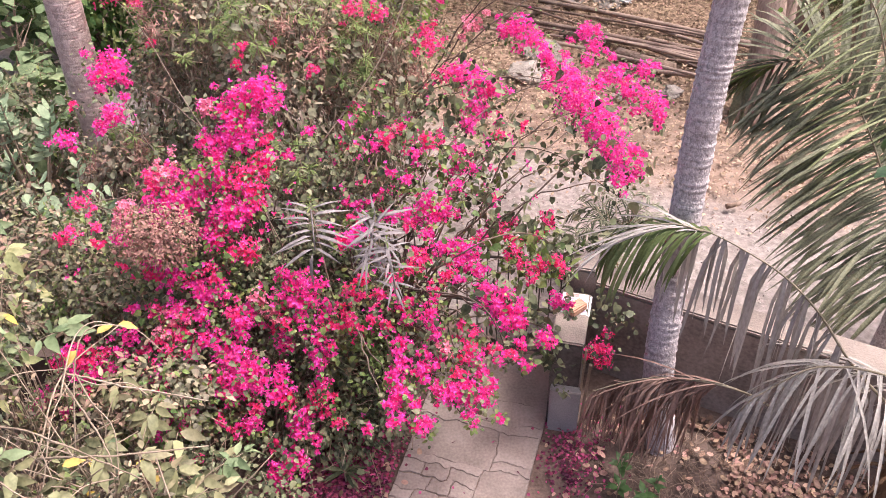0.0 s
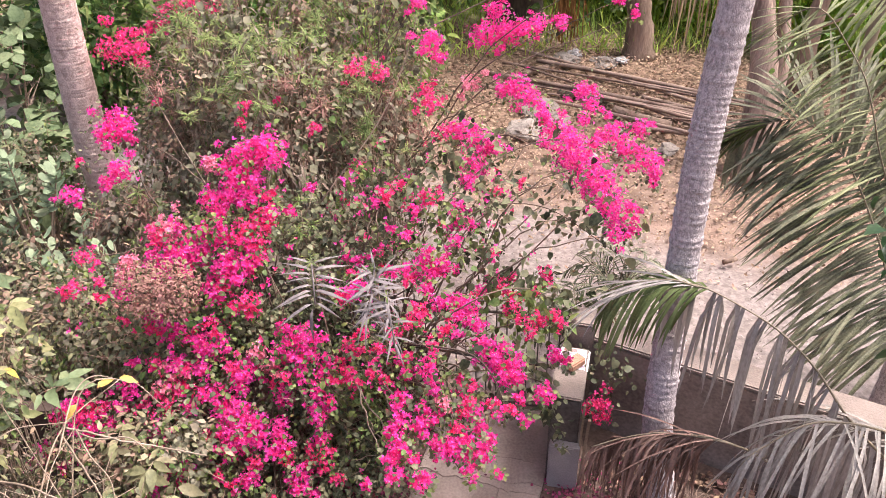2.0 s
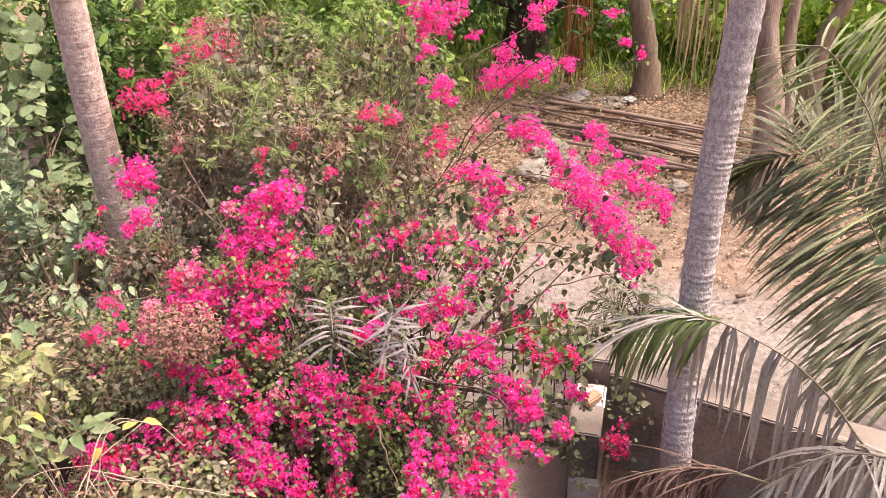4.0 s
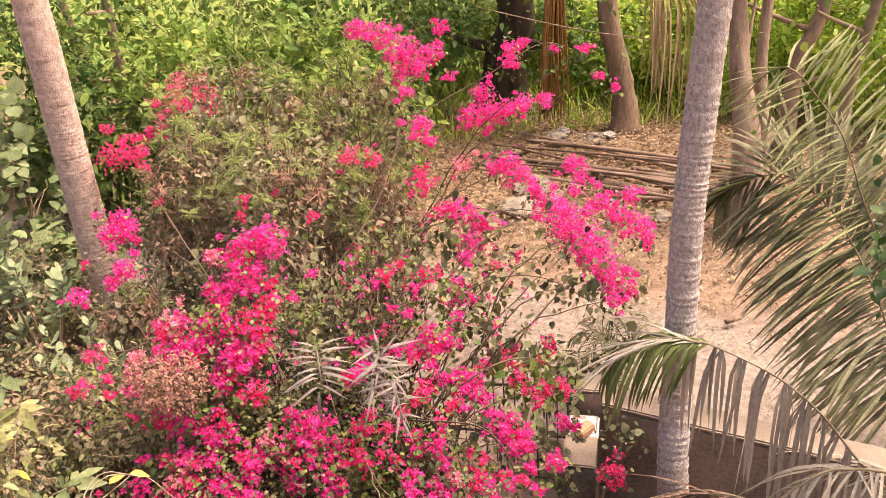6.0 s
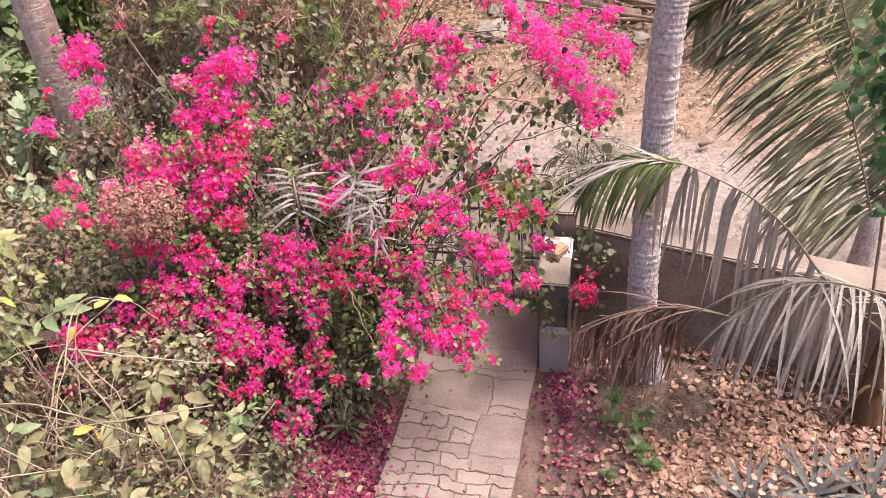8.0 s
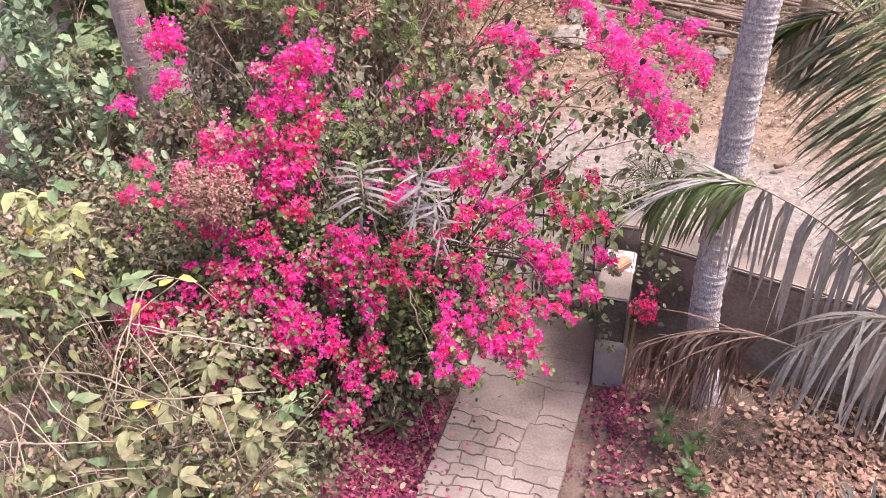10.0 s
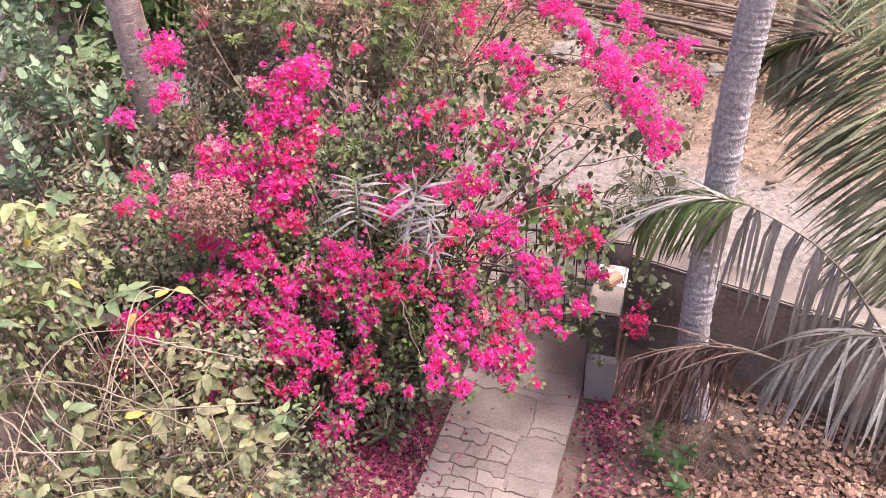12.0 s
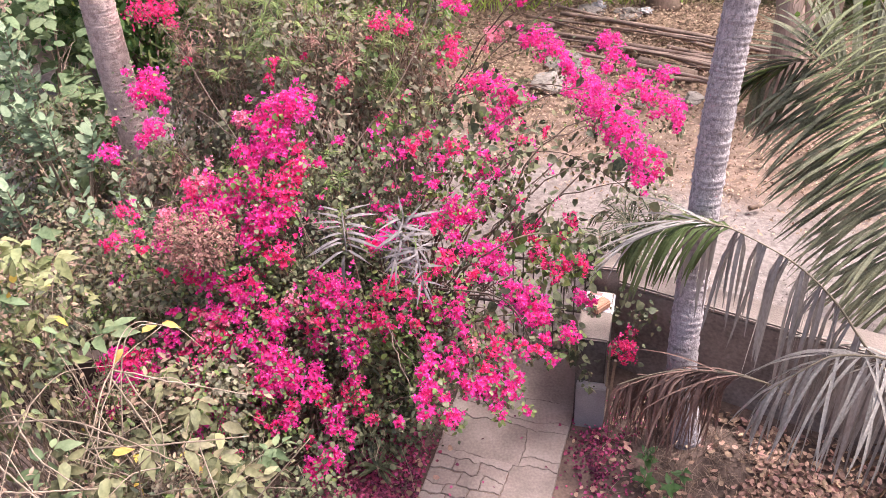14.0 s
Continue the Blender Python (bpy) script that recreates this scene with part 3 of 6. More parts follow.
def frond(parent, ctrl, count, length, width, droop, material, seed, kink=0.3, start=0.16, single=False, spread=1.0, label="", sides=(1, -1), forward=0.55, rr=0.016, face=(0, 0, 1), lift=0.25, uneven=0.0, fan=0.5, bunch=0, hang=0.0):
    g = np.random.default_rng(seed)
    dense = curve_points(ctrl, 240)
    along = np.concatenate([[0], np.cumsum(np.linalg.norm(np.diff(dense, axis=0), axis=1))])
    even = np.linspace(0, along[-1], 60)
    pts = np.stack([np.interp(even, along, dense[:, c]) for c in range(3)], 1)
    r = part("frond", tube(pts, np.linspace(rr, 0.004, 60), 6), RACHIS, parent, label)
    tan = unit(np.gradient(pts, axis=0))
    out = []
    for side in sides:
        for i in range(count):
            u = start + (1 - start) * (i + g.uniform(-0.3, 0.3)) / count
            if bunch:
                # limp leaflets hang together in bunches
                b = round(u * 59 / bunch) * bunch / 59
                u = b + (u - b) * 0.45
            k = int(np.clip(u * 59, 0, 59))
            t = tan[k]
            sv = unit(np.cross(t, face)) * side
            if hang and u > hang:
                # past the bend both rows of leaflets fall downwards
                w = min(1.0, (u - hang) / 0.2)
                sv = unit(sv * (1 - w) + np.array([sv[0], sv[1], -abs(sv[2])]) * w)
            d = sv * spread + t * (forward + fan * u ** 2) + [0, 0, lift] + (0.08 + 0.3 * uneven) * g.standard_normal(3)
            if g.random() < 0.25 * uneven:
                continue
            ln_ = length * (0.55 + 1.0 * math.sin(math.pi * min(1, 0.15 + 0.8 * u))) / 1.45 * g.uniform(0.85 - 0.4 * uneven, 1.1)
            geo = leaflet(g, pts[k], d, ln_, width * g.uniform(1 - 0.5 * uneven, 1.1), droop * g.uniform(0.8 - 0.4 * uneven, 1.2), kink)
            if single:
                part("leaflet", geo, material, r)
            else:
                out.append(geo)
    if out:
        part("foliage", join(out), material, r, kind="stuff")


def garden_palm():
    tree = thing("young_palm", "young coconut palm with drooping grey weathered fronds", "palm tree")
    part("trunk", tube(curve_points([(3.32, 3.38, -0.08), (3.33, 3.42, 0.35), (3.38, 3.55, 0.95)], 12), [0.13, 0.12, 0.11, 0.115, 0.105, 0.1, 0.1, 0.09, 0.09, 0.08, 0.07, 0.05], 14, 0.05, 3), FIBRE, tree, "fibrous brown trunk")
    frond(tree, [(3.36, 3.52, 0.8), (3.06, 3.58, 1.08), (2.777, 3.65, 1.384), (2.474, 3.72, 1.805), (2.23, 3.82, 2.042), (2.019, 3.95, 2.146), (1.738, 4.12, 2.225), (1.53, 4.19, 2.232)], 58, 1.45, 0.021, 5.2, PALM_LIMP, 11, kink=1.3, start=0.2, single=True, label="arched grey frond with limp hanging leaflets", spread=0.7, forward=0.15, lift=0.35, rr=0.014, uneven=0.7, fan=0.2, bunch=4)
    frond(tree, [(1.76, 4.11, 2.223), (1.513, 4.2, 2.235), (1.284, 4.26, 2.16), (1.12, 4.3, 2.02)], 30, 0.66, 0.014, 0.9, PALM_GREEN, 12, kink=0.6, start=0.0, single=True, label="green tip of the arched frond", rr=0.008, forward=0.9)
    frond(tree, [(1.70, 4.12, 2.23), (1.513, 4.19, 2.245), (1.284, 4.25, 2.17), (1.15, 4.29, 2.06)], 9, 0.7, 0.011, 0.42, PALM_LIMP, 16, kink=0.2, start=0.05, single=True, label="pale grey leaflets over the green tip", rr=0.006, forward=1.5, spread=0.5, lift=0.1, uneven=0.3)
    frond(tree, [(3.44, 3.56, 0.75), (3.24, 3.55, 1.12), (3.073, 3.5, 1.355), (2.725, 3.45, 1.54), (2.555, 3.42, 1.597), (2.429, 3.4, 1.626), (2.312, 3.38, 1.615), (2.206, 3.36, 1.559), (2.07, 3.34, 1.457), (1.987, 3.33, 1.382), (1.927, 3.32, 1.275)], 40, 0.95, 0.0135, 0.95, PALM_GREY, 13, kink=0.3, start=0.12, single=True, label="grey frond spreading low over dry leaves", forward=0.2, lift=-0.32, uneven=0.45, rr=0.013, fan=1.5, spread=0.72)
    frond(tree, [(2.25, 3.45, 1.12), (2.06, 3.5, 1.23), (1.84, 3.58, 1.26), (1.62, 3.66, 1.23), (1.42, 3.72, 1.18), (1.21, 3.75, 1.10), (1.0, 3.76, 1.0)], 150, 0.98, 0.0115, 3.0, PALM_DEAD, 14, kink=0.6, start=0.34, single=True, label="dead brown frond hanging by the trunk", forward=0.9, spread=0.3, uneven=0.8, rr=0.010, fan=0.3, lift=0.0)
    frond(tree, [(2.08, 3.5, 1.22), (1.85, 3.58, 1.27), (1.62, 3.66, 1.24), (1.42, 3.72, 1.19)], 4, 0.85, 0.008, 0.6, PALM_DEAD, 15, kink=0.2, start=0.2, single=True, label="pale dry leaflets over the dead frond", forward=1.3, spread=0.35, uneven=0.3, rr=0.006, fan=0.2, lift=0.05)
    for k in range(7):
        a = k * 0.9
        part("dead_stalk", tube(curve_points([(3.33, 3.42, 0.35), (3.33 + 0.2 * math.cos(a), 3.42 + 0.2 * math.sin(a), 0.4), (3.33 + 0.45 * math.cos(a), 3.42 + 0.45 * math.sin(a), 0.05)], 8), np.linspace(0.022, 0.008, 8), 5), FIBRE, tree)


def lane_palm():
    tree = thing("young_palm", "young palm with long dusty green upright fronds", "palm tree")
    part("trunk", tube(curve_points([(3.97, 5.05, -0.1), (3.95, 5.03, 0.3), (3.92, 5.02, 0.72)], 10), np.linspace(0.12, 0.08, 10), 12, 0.04, 3), PALM_BARK, tree)
    face = (0.15, -1.0, 0.45)
    frond(tree, [(3.93, 5.02, 0.6), (3.85, 5.0, 0.86), (3.49, 5.0, 1.75), (3.32, 5.0, 2.09), (3.13, 5.05, 2.44), (2.97, 5.1, 2.68), (2.78, 5.15, 2.86), (2.62, 5.22, 2.94), (2.449, 5.27, 2.90), (2.287, 5.35, 2.79), (2.18, 5.42, 2.66)], 150, 1.04, 0.019, 0.42, PALM_MID, 22, start=0.05, single=True, label="drooping dusty frond", uneven=0.14, forward=0.4, face=face, lift=-0.26, hang=0.82, rr=0.012, fan=0.75)
    frond(tree, [(2.449, 5.25, 2.915), (2.287, 5.33, 2.80), (2.18, 5.4, 2.67), (2.12, 5.44, 2.58)], 14, 0.45, 0.016, 0.25, LEAF_TUFT, 26, start=0.1, single=True, label="yellow-green leaflets at the frond tip", forward=1.6, face=face, lift=-0.1, spread=0.35, rr=0.007, fan=0.6)
    frond(tree, [(3.9, 5.1, 0.75), (3.75, 5.1, 1.6), (3.23, 5.12, 2.73), (3.17, 5.14, 2.9), (3.04, 5.17, 3.21), (2.95, 5.2, 3.37), (2.8, 5.24, 3.57), (2.69, 5.28, 3.71), (2.58, 5.33, 3.77), (2.47, 5.42, 3.67), (2.36, 5.5, 3.47)], 74, 0.82, 0.0115, 0.22, PALM_LIGHT, 21, start=0.35, single=True, label="tall arching yellow-green frond", forward=0.2, face=face, lift=0.05, hang=0.8, rr=0.011, fan=0.25, uneven=0.1)
    frond(tree, [(3.85, 5.05, 1.0), (4.4, 5.3, 2.0), (4.9, 5.5, 2.3), (5.3, 5.6, 2.1)], 36, 0.8, 0.016, 0.6, PALM_GREEN, 25, start=0.15, label="green frond over the lane", forward=0.5)


garden_palm()
lane_palm()

# ---- bougainvillea ----
# flower sprays: x, y, z, radius, tone (0 magenta, 1 red, 2 faded)
ARCH_TIP = [
    (1.05, 7.03, 1.9, 0.17, 0), (1.16, 6.64, 1.9, 0.21, 0), (1.24, 6.34, 1.9, 0.22, 0), (1.32, 6.05, 1.9, 0.19, 0),
    (1.36, 5.74, 1.9, 0.16, 0), (1.41, 5.49, 1.9, 0.12, 0), (1.5, 5.34, 1.9, 0.07, 0), (1.33, 5.22, 1.9, 0.08, 0),
    (1.55, 6.97, 1.9, 0.13, 0), (1.64, 6.7, 1.9, 0.09, 0), (1.89, 7.08, 1.9, 0.11, 0), (1.76, 6.62, 1.9, 0.12, 0),
    (1.85, 6.42, 1.9, 0.13, 0), (1.87, 6.2, 1.9, 0.07, 0), (1.44, 7.95, 1.9, 0.12, 0), (1.48, 7.65, 1.9, 0.1, 0),
    (0.95, 7.31, 1.9, 0.08, 0),
]
ARCH_MID = [
    (0.71, 7.73, 2.08, 0.16, 0), (0.83, 7.47, 2.06, 0.12, 0), (0.92, 7.27, 2.04, 0.07, 0), (0.6, 7.68, 2.07, 0.09, 0),
    (0.21, 7.86, 2.08, 0.12, 2), (0.12, 6.97, 1.98, 0.14, 0), (0.29, 6.74, 1.95, 0.16, 0), (0.42, 6.66, 1.95, 0.09, 0),
    (0.21, 6.44, 1.91, 0.11, 0), (0.14, 6.2, 1.88, 0.08, 0), (-0.06, 6.96, 1.97, 0.09, 1), (-0.23, 7.46, 2.03, 0.11, 1),
    (-0.28, 7.75, 2.06, 0.09, 1), (0.05, 5.85, 1.82, 0.07, 0), (0.06, 5.63, 1.79, 0.08, 0), (0.01, 5.42, 1.75, 0.07, 0),
    (0.41, 6.02, 1.86, 0.04, 1), (0.6, 6.12, 1.88, 0.04, 1),
]
ARCH_HIGH = [
    (-0.87, 9.11, 3.3, 0.14, 0), (-0.55, 8.9, 3.26, 0.19, 0), (-0.3, 8.65, 3.18, 0.18, 0), (-0.18, 8.35, 3.04, 0.14, 0),
    (-0.38, 8.38, 3.02, 0.11, 0), (-0.06, 8.49, 3.14, 0.13, 0), (-0.34, 8.1, 2.86, 0.09, 0), (-0.19, 7.69, 2.62, 0.14, 0),
    (-0.12, 7.53, 2.52, 0.09, 0), (0.16, 8.14, 2.98, 0.06, 0), (0.85, 8.26, 3.18, 0.1, 0), (0.8, 8.1, 3.08, 0.09, 0),
    (0.95, 8.29, 3.22, 0.06, 0), (1.28, 8.11, 3.18, 0.04, 0), (1.59, 8.02, 3.19, 0.07, 0), (1.67, 7.7, 3.0, 0.05, 0),
    (1.81, 7.54, 2.92, 0.05, 0), (0.1, 8.79, 3.32, 0.09, 0),
]
ARCH_SIDE = [
    (0.36, 8.09, 2.5, 0.13, 0), (0.56, 8.2, 2.5, 0.13, 0), (0.75, 8.23, 2.5, 0.11, 0), (0.96, 8.39, 2.5, 0.1, 0),
    (1.22, 8.46, 2.5, 0.07, 0), (0.55, 8.85, 2.5, 0.11, 0), (-3.21, 9.97, 2.5, 0.23, 1), (-3.16, 9.44, 2.5, 0.18, 1),
    (-2.87, 9.56, 2.5, 0.12, 1), (-2.75, 9.13, 2.5, 0.07, 1), (-3.21, 8.63, 2.5, 0.07, 1), (-0.96, 7.35, 2.5, 0.09, 1),
    (-0.7, 7.19, 2.5, 0.08, 1), (-0.17, 6.57, 2.5, 0.07, 1), (-1.2, 6.11, 2.5, 0.04, 1), (-1.9, 6.54, 2.5, 0.04, 1),
]
CENTRE_SPARSE = [
    (-0.21, 5.62, 2.03, 0.1, 1), (-0.34, 5.56, 2.0, 0.07, 0), (-0.58, 5.7, 2.03, 0.09, 1), (-0.66, 5.65, 2.01, 0.05, 0),
    (-0.48, 5.8, 2.07, 0.06, 1), (-0.52, 5.36, 1.92, 0.05, 0), (-0.41, 5.28, 1.9, 0.06, 0), (-0.23, 5.14, 1.86, 0.06, 0),
    (-1.29, 6.59, 2.25, 0.05, 1), (-1.26, 5.86, 2.04, 0.05, 0), (-1.69, 6.97, 2.32, 0.04, 1), (-1.99, 6.95, 2.3, 0.05, 1),
    (-2.01, 6.76, 2.25, 0.07, 1), (-2.91, 7.1, 2.28, 0.05, 1), (-2.23, 6.26, 2.1, 0.08, 0), (-1.43, 5.61, 1.94, 0.04, 0),
]
LEFT_SIDE = [
    (-3.14, 6.61, 2.35, 0.16, 0), (-3.17, 6.38, 2.33, 0.11, 0), (-3.0, 6.43, 2.34, 0.11, 0), (-2.86, 5.81, 2.28, 0.11, 0),
    (-2.95, 5.65, 2.26, 0.06, 0), (-3.19, 5.5, 2.24, 0.09, 0), (-3.27, 5.96, 2.29, 0.04, 1), (-2.85, 4.72, 2.16, 0.08, 1),
    (-2.64, 4.44, 2.13, 0.04, 1), (-2.58, 4.26, 2.1, 0.04, 1), (-2.84, 4.39, 2.11, 0.07, 1), (-3.58, 8.08, 2.45, 0.2, 1),
    (-3.37, 8.09, 2.45, 0.16, 1), (-3.33, 8.57, 2.48, 0.1, 1),
]
CROWN = [
    (-1.50, 5.64, 2.64, 0.068, 0), (-1.61, 5.59, 2.59, 0.106, 0), (-1.51, 5.53, 2.53, 0.106, 0), (-1.71, 5.54, 2.54, 0.106, 0),
    (-1.76, 5.45, 2.45, 0.077, 0), (-1.64, 5.40, 2.40, 0.086, 0), (-1.78, 5.37, 2.37, 0.096, 0), (-1.66, 5.30, 2.30, 0.086, 0),
    (-1.83, 5.30, 2.30, 0.086, 0), (-1.92, 5.25, 2.25, 0.087, 0), (-2.00, 5.31, 2.31, 0.058, 0), (-1.90, 5.20, 2.20, 0.048, 0),
    (-1.99, 5.51, 2.51, 0.059, 2), (-1.54, 5.20, 2.20, 0.057, 1), (-1.47, 5.22, 2.22, 0.047, 0), (-1.48, 5.15, 2.15, 0.047, 1),
    (-1.50, 5.31, 2.31, 0.038, 1), (-1.32, 5.21, 2.21, 0.028, 0),
]
CROWN_MID = [
    (-2.30, 5.12, 2.12, 0.097, 2), (-2.42, 5.08, 2.08, 0.073, 1), (-2.23, 5.13, 2.13, 0.058, 0), (-2.02, 5.11, 2.11, 0.077, 0),
    (-1.90, 5.09, 2.09, 0.086, 0), (-1.94, 5.04, 2.04, 0.057, 0), (-1.66, 5.12, 2.12, 0.076, 1), (-1.59, 5.05, 2.05, 0.085, 1),
    (-1.75, 5.08, 2.08, 0.066, 1), (-1.66, 5.00, 2.00, 0.057, 0), (-2.28, 4.99, 1.99, 0.097, 0), (-2.16, 4.98, 1.98, 0.106, 0),
    (-2.04, 4.99, 1.99, 0.076, 0), (-2.40, 4.95, 1.95, 0.068, 0), (-2.13, 4.92, 1.92, 0.057, 0), (-2.35, 4.88, 1.88, 0.058, 0),
    (-2.59, 4.94, 1.94, 0.059, 2), (-2.63, 4.87, 1.87, 0.068, 2), (-2.66, 4.77, 1.76, 0.068, 0),
]
CROWN_LOW = [
    (-1.85, 4.89, 1.89, 0.085, 0), (-1.73, 4.87, 1.87, 0.094, 0), (-1.64, 4.92, 1.92, 0.075, 0), (-1.80, 4.95, 1.95, 0.066, 0),
    (-1.57, 4.95, 1.95, 0.056, 1), (-1.94, 4.78, 1.77, 0.076, 0), (-1.90, 4.73, 1.72, 0.047, 0), (-1.83, 4.80, 1.79, 0.038, 1),
    (-1.66, 4.71, 1.70, 0.066, 1), (-1.76, 4.68, 1.67, 0.047, 1), (-1.64, 4.66, 1.65, 0.047, 1), (-1.80, 4.67, 1.65, 0.038, 0),
    (-2.44, 4.63, 1.61, 0.048, 0), (-2.63, 4.61, 1.59, 0.029, 1), (-2.37, 4.57, 1.53, 0.058, 1), (-2.28, 4.56, 1.52, 0.067, 0),
    (-2.47, 4.58, 1.55, 0.039, 1), (-2.19, 4.56, 1.53, 0.048, 0),
]
HEART_SPRAYS = [
    (-1.95, 4.58, 1.55, 0.066, 1), (-1.90, 4.52, 1.47, 0.057, 0), (-2.02, 4.50, 1.43, 0.066, 0), (-1.96, 4.47, 1.39, 0.066, 0),
    (-2.07, 4.52, 1.47, 0.048, 0), (-2.14, 4.54, 1.49, 0.038, 1), (-2.56, 4.42, 1.33, 0.039, 0), (-2.39, 4.42, 1.32, 0.058, 1),
    (-2.22, 4.42, 1.32, 0.058, 0), (-2.27, 4.37, 1.27, 0.067, 2), (-2.15, 4.38, 1.28, 0.048, 1), (-2.03, 4.38, 1.28, 0.057, 0),
    (-1.96, 4.25, 1.15, 0.076, 0), (-2.03, 4.24, 1.14, 0.048, 1), (-2.20, 4.29, 1.19, 0.067, 1), (-2.34, 4.27, 1.17, 0.067, 2),
    (-2.46, 4.19, 1.09, 0.048, 1), (-2.29, 4.19, 1.09, 0.067, 1), (-2.12, 4.17, 1.07, 0.057, 0),
]
LEFT_LOW = [
    (-2.60, 4.26, 1.16, 0.068, 0), (-3.08, 4.19, 1.09, 0.050, 0), (-2.96, 4.16, 1.06, 0.079, 1), (-2.86, 4.09, 0.99, 0.059, 0),
    (-3.08, 4.10, 1.00, 0.060, 0), (-2.98, 4.06, 0.97, 0.080, 0), (-2.72, 4.09, 0.99, 0.049, 0), (-2.82, 4.18, 1.08, 0.049, 1),
    (-2.67, 4.19, 1.09, 0.039, 0), (-3.26, 3.91, 0.85, 0.050, 0), (-3.30, 3.86, 0.81, 0.050, 0), (-2.97, 3.89, 0.84, 0.050, 0),
    (-3.21, 3.95, 0.88, 0.040, 0), (-2.93, 3.97, 0.89, 0.040, 1), (-3.08, 3.84, 0.78, 0.030, 0), (-3.18, 4.11, 1.01, 0.040, 1),
]
HEART_MID = [
    (-1.70, 4.35, 1.25, 0.085, 0), (-1.72, 4.27, 1.17, 0.066, 0), (-1.77, 4.38, 1.28, 0.057, 1), (-1.63, 4.38, 1.28, 0.047, 0),
    (-1.84, 4.15, 1.05, 0.085, 0), (-1.72, 4.14, 1.04, 0.085, 0), (-1.81, 4.05, 0.96, 0.085, 0), (-1.67, 4.05, 0.96, 0.094, 0),
    (-1.58, 4.08, 0.99, 0.066, 0), (-1.72, 3.96, 0.89, 0.085, 0), (-1.81, 3.94, 0.87, 0.066, 0), (-1.60, 3.98, 0.90, 0.065, 0),
    (-1.91, 4.00, 0.92, 0.047, 1), (-1.58, 4.46, 1.39, 0.047, 2), (-1.49, 4.39, 1.29, 0.065, 2), (-1.39, 4.38, 1.28, 0.047, 1),
    (-1.44, 4.31, 1.21, 0.037, 1),
]
SKIRT = [
    (-2.33, 4.02, 0.93, 0.067, 0), (-2.35, 3.91, 0.85, 0.067, 1), (-2.18, 3.87, 0.82, 0.067, 0), (-2.21, 3.81, 0.75, 0.067, 0),
    (-2.11, 3.81, 0.75, 0.048, 0), (-2.33, 3.75, 0.68, 0.067, 0), (-2.37, 3.71, 0.63, 0.048, 0), (-2.14, 3.75, 0.68, 0.038, 1),
    (-1.57, 3.84, 0.78, 0.037, 1), (-1.60, 3.76, 0.70, 0.056, 0), (-1.74, 3.72, 0.64, 0.047, 1), (-1.86, 3.78, 0.72, 0.038, 1),
    (-1.67, 3.75, 0.68, 0.038, 0), (-2.24, 3.56, 0.45, 0.029, 1), (-2.05, 3.59, 0.49, 0.024, 1), (-1.82, 3.51, 0.40, 0.029, 1),
    (-1.40, 4.23, 1.13, 0.047, 0), (-1.34, 4.20, 1.10, 0.046, 0),
]
SKIRT_LOW = [
    (-1.39, 4.05, 0.96, 0.065, 0), (-1.39, 3.96, 0.89, 0.065, 0), (-1.44, 3.90, 0.84, 0.047, 0), (-1.34, 3.90, 0.84, 0.037, 1),
    (-1.35, 3.54, 0.43, 0.075, 0), (-1.40, 3.47, 0.35, 0.057, 0), (-1.28, 3.59, 0.49, 0.056, 0), (-1.45, 3.51, 0.40, 0.047, 0),
    (-1.24, 3.54, 0.43, 0.037, 0), (-1.23, 3.78, 0.71, 0.065, 0), (-1.28, 3.72, 0.64, 0.047, 0), (-1.12, 3.68, 0.59, 0.046, 0),
    (-0.93, 3.76, 0.69, 0.037, 1), (-1.20, 3.70, 0.63, 0.037, 0), (-1.30, 3.85, 0.80, 0.037, 1), (-1.02, 3.82, 0.76, 0.037, 1),
    (-1.16, 3.84, 0.78, 0.028, 1), (-1.46, 3.66, 0.57, 0.033, 1),
]
FACE = [
    (-1.36, 4.55, 1.55, 0.046, 0), (-1.26, 4.51, 1.52, 0.074, 0), (-1.19, 4.43, 1.47, 0.073, 0), (-1.31, 4.43, 1.47, 0.055, 0),
    (-1.08, 4.47, 1.50, 0.046, 0), (-1.14, 4.35, 1.42, 0.055, 0), (-1.21, 4.28, 1.37, 0.045, 0), (-1.28, 4.34, 1.41, 0.037, 0),
    (-1.00, 4.31, 1.39, 0.036, 0), (-1.21, 4.21, 1.30, 0.036, 0), (-1.32, 4.23, 1.32, 0.036, 1), (-1.05, 4.24, 1.34, 0.045, 0),
    (-0.96, 4.20, 1.29, 0.036, 1), (-1.10, 4.14, 1.22, 0.045, 0), (-1.01, 4.09, 1.16, 0.054, 0), (-1.08, 4.02, 1.08, 0.055, 0),
    (-1.12, 4.07, 1.13, 0.036, 0), (-0.98, 4.12, 1.20, 0.036, 1),
]
